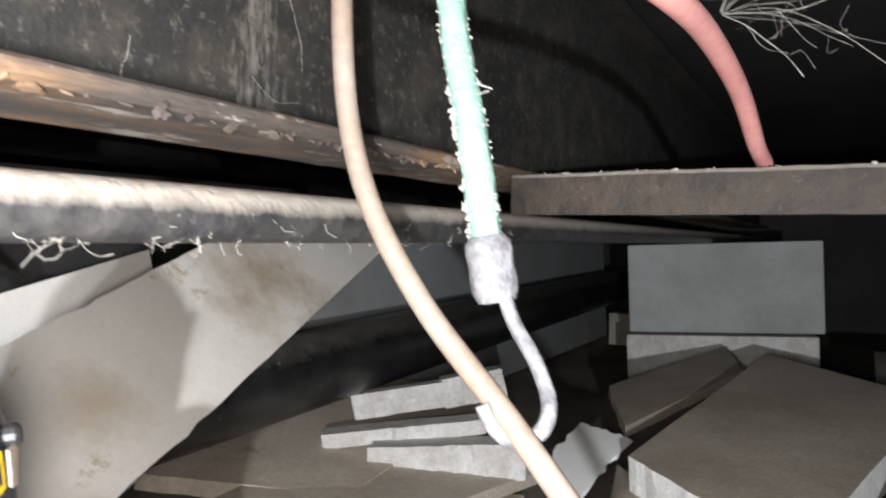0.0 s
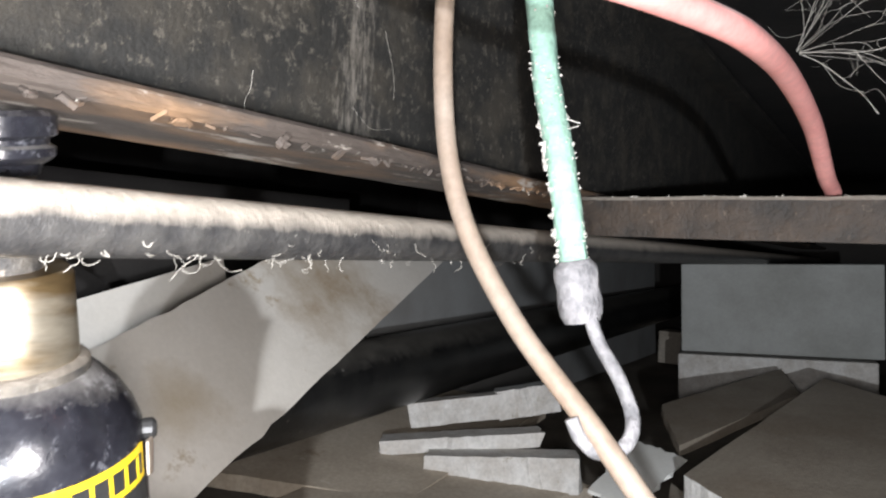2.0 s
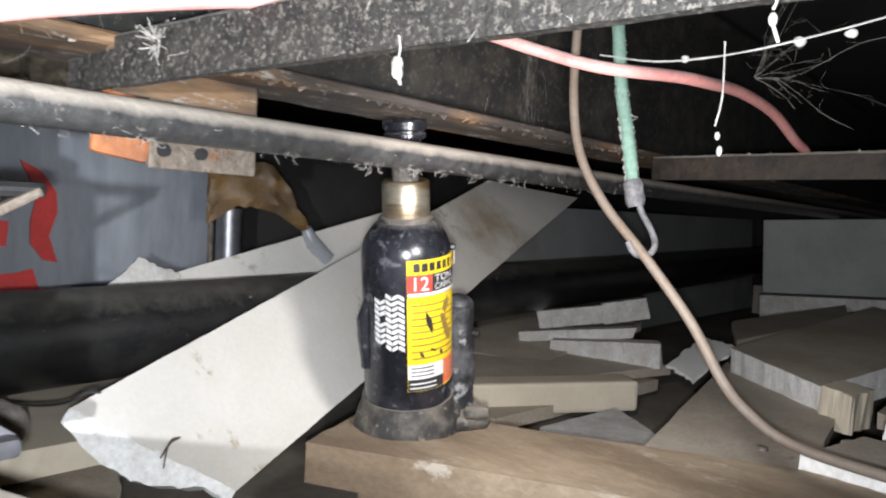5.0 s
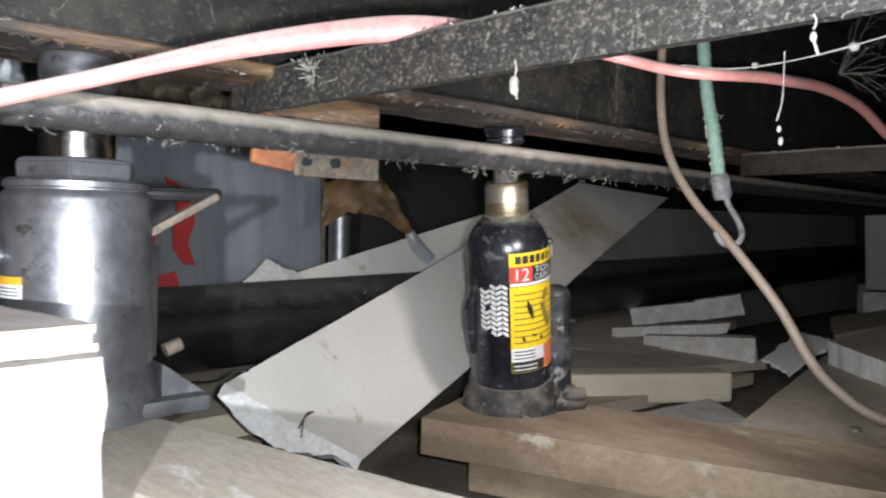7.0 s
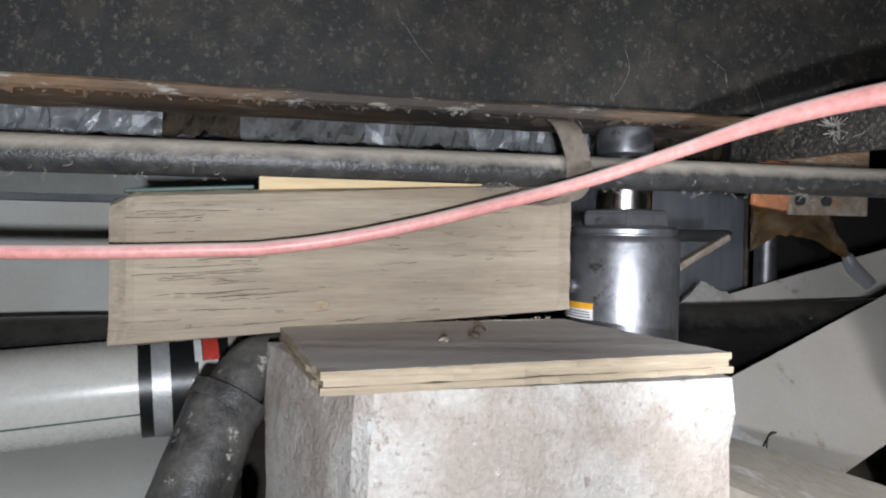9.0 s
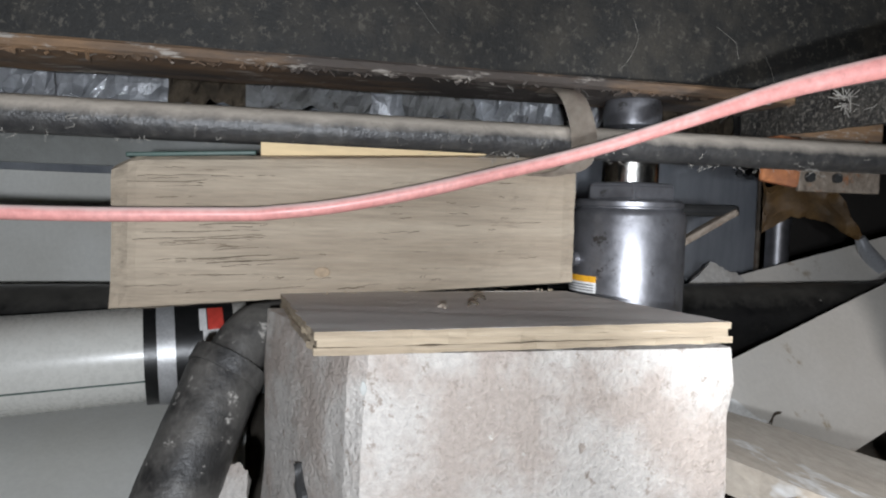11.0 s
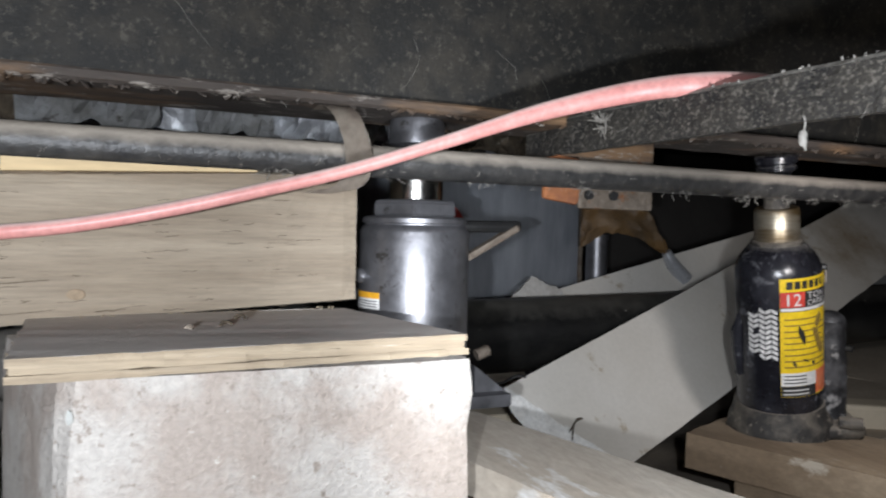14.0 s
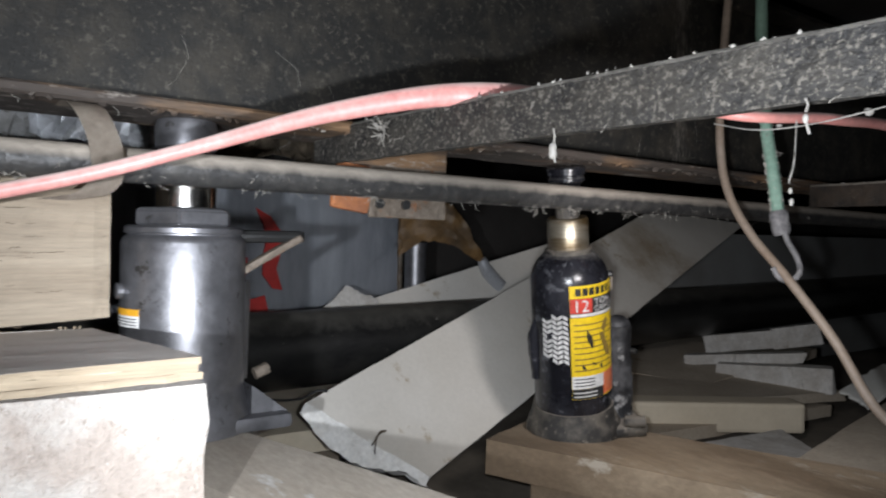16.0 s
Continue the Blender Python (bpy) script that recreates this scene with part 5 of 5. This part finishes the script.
def curl(bm, p, size, rnd, r=0.0006):
    """A small hanging curl of dust."""
    pts = [Vector(p)]
    d = Vector((rnd.uniform(-0.6, 0.6), rnd.uniform(-0.6, 0.6), -1))
    for k in range(6):
        d = (d + Vector((rnd.uniform(-1.2, 1.2), rnd.uniform(-1.2, 1.2), rnd.uniform(-0.8, 0.7)))).normalized()
        pts.append(pts[-1] + d * size * 0.2)
    strand(bm, pts, r)


rnd = random.Random(21)
dust = thing("dust_curls", (-0.166, 0.2, 0.34), "grey curls of dust and cobweb hanging from the pipe", "cobweb", kind="stuff")
b = bmesh.new()
for k in range(190):
    y = rnd.uniform(-0.8, 0.75)
    a = rnd.uniform(-1.9, 0.2)
    curl(b, (-0.166 + 0.0125 * math.cos(a), y, 0.3535 + 0.0125 * math.sin(a)), rnd.uniform(0.003, 0.010), rnd, rnd.uniform(0.0001, 0.00028))
for y in (0.27, 0.31, 0.22, 0.36, 0.41, 0.02, 0.13, -0.25):
    for k in range(7):
        curl(b, (-0.157 - rnd.uniform(0, 0.006), y + rnd.uniform(-0.010, 0.010), 0.343), rnd.uniform(0.006, 0.014), rnd, rnd.uniform(0.0001, 0.00028))
part("pipe_dust", b, M_WEB, dust)
b = bmesh.new()
for k in range(70):
    curl(b, (-0.157 - rnd.uniform(0, 0.01), rnd.uniform(-0.8, 0.72), rnd.uniform(0.394, 0.403)), rnd.uniform(0.003, 0.010), rnd, rnd.uniform(0.0001, 0.00028))
part("flange_dust", b, M_WEB, dust)

wads = thing("cobweb_strands", (0.08, 0.0, 0.37), "white clotted cobweb strands hanging from the outrigger", "cobweb", kind="stuff")
b = bmesh.new()


def clot(p, r, stretch=1.6):
    bb = bmesh.new()
    bmesh.ops.create_icosphere(bb, subdivisions=2, radius=r, matrix=Matrix.Translation(p))
    for v in bb.verts:
        o = v.co - Vector(p)
        o.z *= stretch
        v.co = Vector(p) + o * (1 + 0.45 * noise.noise(v.co * 300))
    join(b, bb)


for x, y, z, ln in ((0.078, 0.006, 0.371, 0.010), (0.215, 0.028, 0.371, 0.006)):
    strand(b, [(x, y, z), (x + 0.001, y, z - ln * 0.5), (x, y, z - ln)], 0.0005)
    clot((x, y, z - ln - 0.003), 0.0028 if x < 0.1 else 0.0012)
    strand(b, [(x, y, z - ln - 0.004), (x + 0.002, y, z - ln - 0.010)], 0.0006)
strand(b, [(0.180, 0.085, 0.372), (0.182, 0.080, 0.350), (0.181, 0.077, 0.338)], 0.0003)
clot((0.182, 0.077, 0.334), 0.0009, 1.6)
clot((0.184, 0.075, 0.328), 0.0011, 2.0)
web = [Vector((0.10, 0.13, 0.385)), Vector((0.135, 0.12, 0.376)), Vector((0.165, 0.12, 0.375)), Vector((0.20, 0.13, 0.381)), Vector((0.25, 0.15, 0.395))]
strand(b, web, 0.0004)
for t_ in (0.3, 0.62, 0.75, 0.9):
    q = web[0].lerp(web[-1], t_) + Vector((0, -0.006, -0.010))
    clot(q, rnd.uniform(0.0016, 0.003), 0.8)
part("strand", b, M_FUZZ, wads)

spider = thing("cobweb", (0.03, 0.70, 0.46), "pale branching cobweb in the dark corner above the tube", "cobweb", kind="stuff")
b = bmesh.new()
hub = Vector((0.022, 0.600, 0.462))
for k in range(15):
    d = Vector((rnd.uniform(0.0, 1.0), rnd.uniform(-0.3, 0.5), rnd.uniform(-0.2, 1.0))).normalized()
    ln = rnd.uniform(0.05, 0.15)
    pts = [hub + d * 0.002]
    for j in range(4):
        d = (d + Vector((rnd.uniform(-1, 1), rnd.uniform(-1, 1), rnd.uniform(-1, 1))) * 0.28).normalized()
        pts.append(pts[-1] + d * ln / 4)
    strand(b, pts, rnd.uniform(0.00007, 0.00014) if k > 2 else 0.0002)
    for j in range(3):
        e = pts[1 + j] + Vector((rnd.uniform(-1, 1), rnd.uniform(-1, 1), rnd.uniform(-1, 1))) * 0.02
        mid = (pts[1 + j] + e) / 2 + Vector((rnd.uniform(-1, 1), rnd.uniform(-1, 1), rnd.uniform(-1, 1))) * 0.006
        strand(b, [pts[1 + j], mid, e], rnd.uniform(0.00006, 0.0001))
part("strand", b, M_WEB, spider)

webs = thing("cobweb", (-0.19, -0.1, 0.5), "fine dusty threads clinging to the beam", "cobweb", kind="stuff")
b = bmesh.new()
for k in range(17):
    y, z = rnd.uniform(-0.75, 0.6), rnd.uniform(0.41, 0.56)
    pts = [Vector((-0.1905, y, z))]
    d = Vector((0, rnd.uniform(-1, 1), rnd.uniform(-0.6, 0.6))).normalized()
    for j in range(3):
        d = (d + Vector((0, rnd.uniform(-0.7, 0.7), rnd.uniform(-0.7, 0.7)))).normalized()
        pts.append(pts[-1] + d * rnd.uniform(0.006, 0.022))
    strand(b, pts, rnd.uniform(0.00006, 0.00013))
part("thread", b, M_WEB, webs)
b = bmesh.new()
for k in range(30):
    c = Vector((-0.153, 0.0, 0.370)).lerp(Vector((0.70, 0.082, 0.370)), rnd.random())
    curl(b, c + Vector((0, -0.004, rnd.uniform(0, 0.03))), rnd.uniform(0.003, 0.009), rnd, rnd.uniform(0.0001, 0.00028))
for k in range(26):
    a = Vector((-0.098, -0.006, 0.388)) + Vector((rnd.uniform(-0.004, 0.004), 0, rnd.uniform(-0.004, 0.004)))
    d = Vector((rnd.uniform(-0.4, 1), rnd.uniform(-0.5, 0.0), rnd.uniform(-1, 0.5))).normalized()
    strand(b, [a, a + d * 0.005, a + d * rnd.uniform(0.007, 0.012)], 0.0004)
part("outrigger_dust", b, M_WEB, webs)

for k, (x, y, ang) in enumerate(((-0.062, -0.318, 0.4), (-0.070, -0.296, 2.0), (-0.098, -0.284, 1.1))):
    z = 0.236 + (y + 0.398) * 0.035
    m = Matrix.Translation((x, y, z)) @ Euler((0, 0, ang)).to_matrix().to_4x4()
    b = tube_bm([m @ Vector(p) for p in ((-0.0035, 0, 0.001), (-0.001, 0.0016, 0.0026), (0.002, 0.0012, 0.0024), (0.0038, -0.0006, 0.001))], 0.0011, 8, 4, 0.3)
    tagged(link("insect_casing", b, M_CRACK if k else M_STRAP, smooth=True), "tiny dry curled casing lying on plywood", "crumb", "crumbs on the plywood")
tagged(link("nail_head", lathe_bm([(0.006, -0.002), (0.006, 0.0015), (0.004, 0.0025)], 12, Matrix.Translation((0.058, 0.585, 0.0715))), M_GREYSTEEL, smooth=True), "dull nail head in the wedge board", "nail")
board("cream_board", [(-0.66, -0.16, 0.078), (-0.64, 0.24, 0.078), (-0.415, 0.135, 0.070), (-0.425, -0.11, 0.070)], 0.028, M_CREAM, M_CREAM, "cream painted board lying below the drain pipe", "board", 0.003, 0.002, seed=12)
board("cream_board", [(-0.60, -0.20, 0.036), (-0.58, 0.20, 0.036), (-0.355, 0.10, 0.030), (-0.365, -0.14, 0.030)], 0.03, M_BOARD, M_CREAM, "dusty board under the cream board", "board", 0.003, 0.002, seed=13)
b = bmesh.new()
bmesh.ops.create_icosphere(b, subdivisions=3, radius=0.03, matrix=Matrix.Translation((-0.445, 0.015, 0.092)))
for v in b.verts:
    o = v.co - Vector((-0.445, 0.015, 0.092))
    v.co = Vector((-0.445, 0.015, 0.092)) + Vector((o.x, o.y * 1.25, o.z * 0.8)) * (1 + 0.35 * noise.noise(v.co * 35))
tagged(link("stone", b, M_CONCRETE), "small broken grey stone on the cream board", "stone")
# crack and wire on the leaning board
tagged(link("wire", tube_bm([(-0.50, 0.02, 0.108), (-0.43, 0.045, 0.110), (-0.385, 0.06, 0.118), (-0.372, 0.075, 0.128), (-0.365, 0.085, 0.128)], 0.0014, 8, 6), M_INK, smooth=True), "thin black wire over the edge of the board", "wire")
tagged(link("loose_thread", tube_bm([(-0.3288, 0.1246, 0.0678), (-0.3351, 0.1348, 0.0756), (-0.3385, 0.1416, 0.0798), (-0.3383, 0.1489, 0.0795), (-0.3362, 0.1376, 0.0769), (-0.3301, 0.1301, 0.0694), (-0.3227, 0.1243, 0.0600)], 0.0009, 7, 5, 0.4), M_CRACK, smooth=True), "short dark thread stuck to the pale board", "thread")


# dirt along the foot of the timber
def seam_dirt():
    r_ = random.Random(52)
    b = bmesh.new()
    for k in range(46):
        y = r_.uniform(-0.41, -0.20)
        x = -0.152 - 0.053 * (y + 0.524) + r_.uniform(0.0, 0.006)
        size = r_.uniform(0.0004, 0.0012)
        c = Vector((x, y, 0.2400 + 0.0137 * (y + 0.398) + (x - 0.02) * 0.022 + size * 0.4))
        g = bmesh.new()
        bmesh.ops.create_icosphere(g, subdivisions=1, radius=size, matrix=Matrix.Translation(c))
        for v in g.verts:
            v.co += Vector((noise.noise(v.co * 700), noise.noise(v.co * 700 + Vector((5, 0, 0))), noise.noise(v.co * 700 + Vector((0, 9, 0))))) * size
        join(b, g)
    tagged(link("dirt_crumbs", b, M_PLYEDGE), "brown crumbs of dirt along the foot of the timber", "grit", kind="stuff")


seam_dirt()
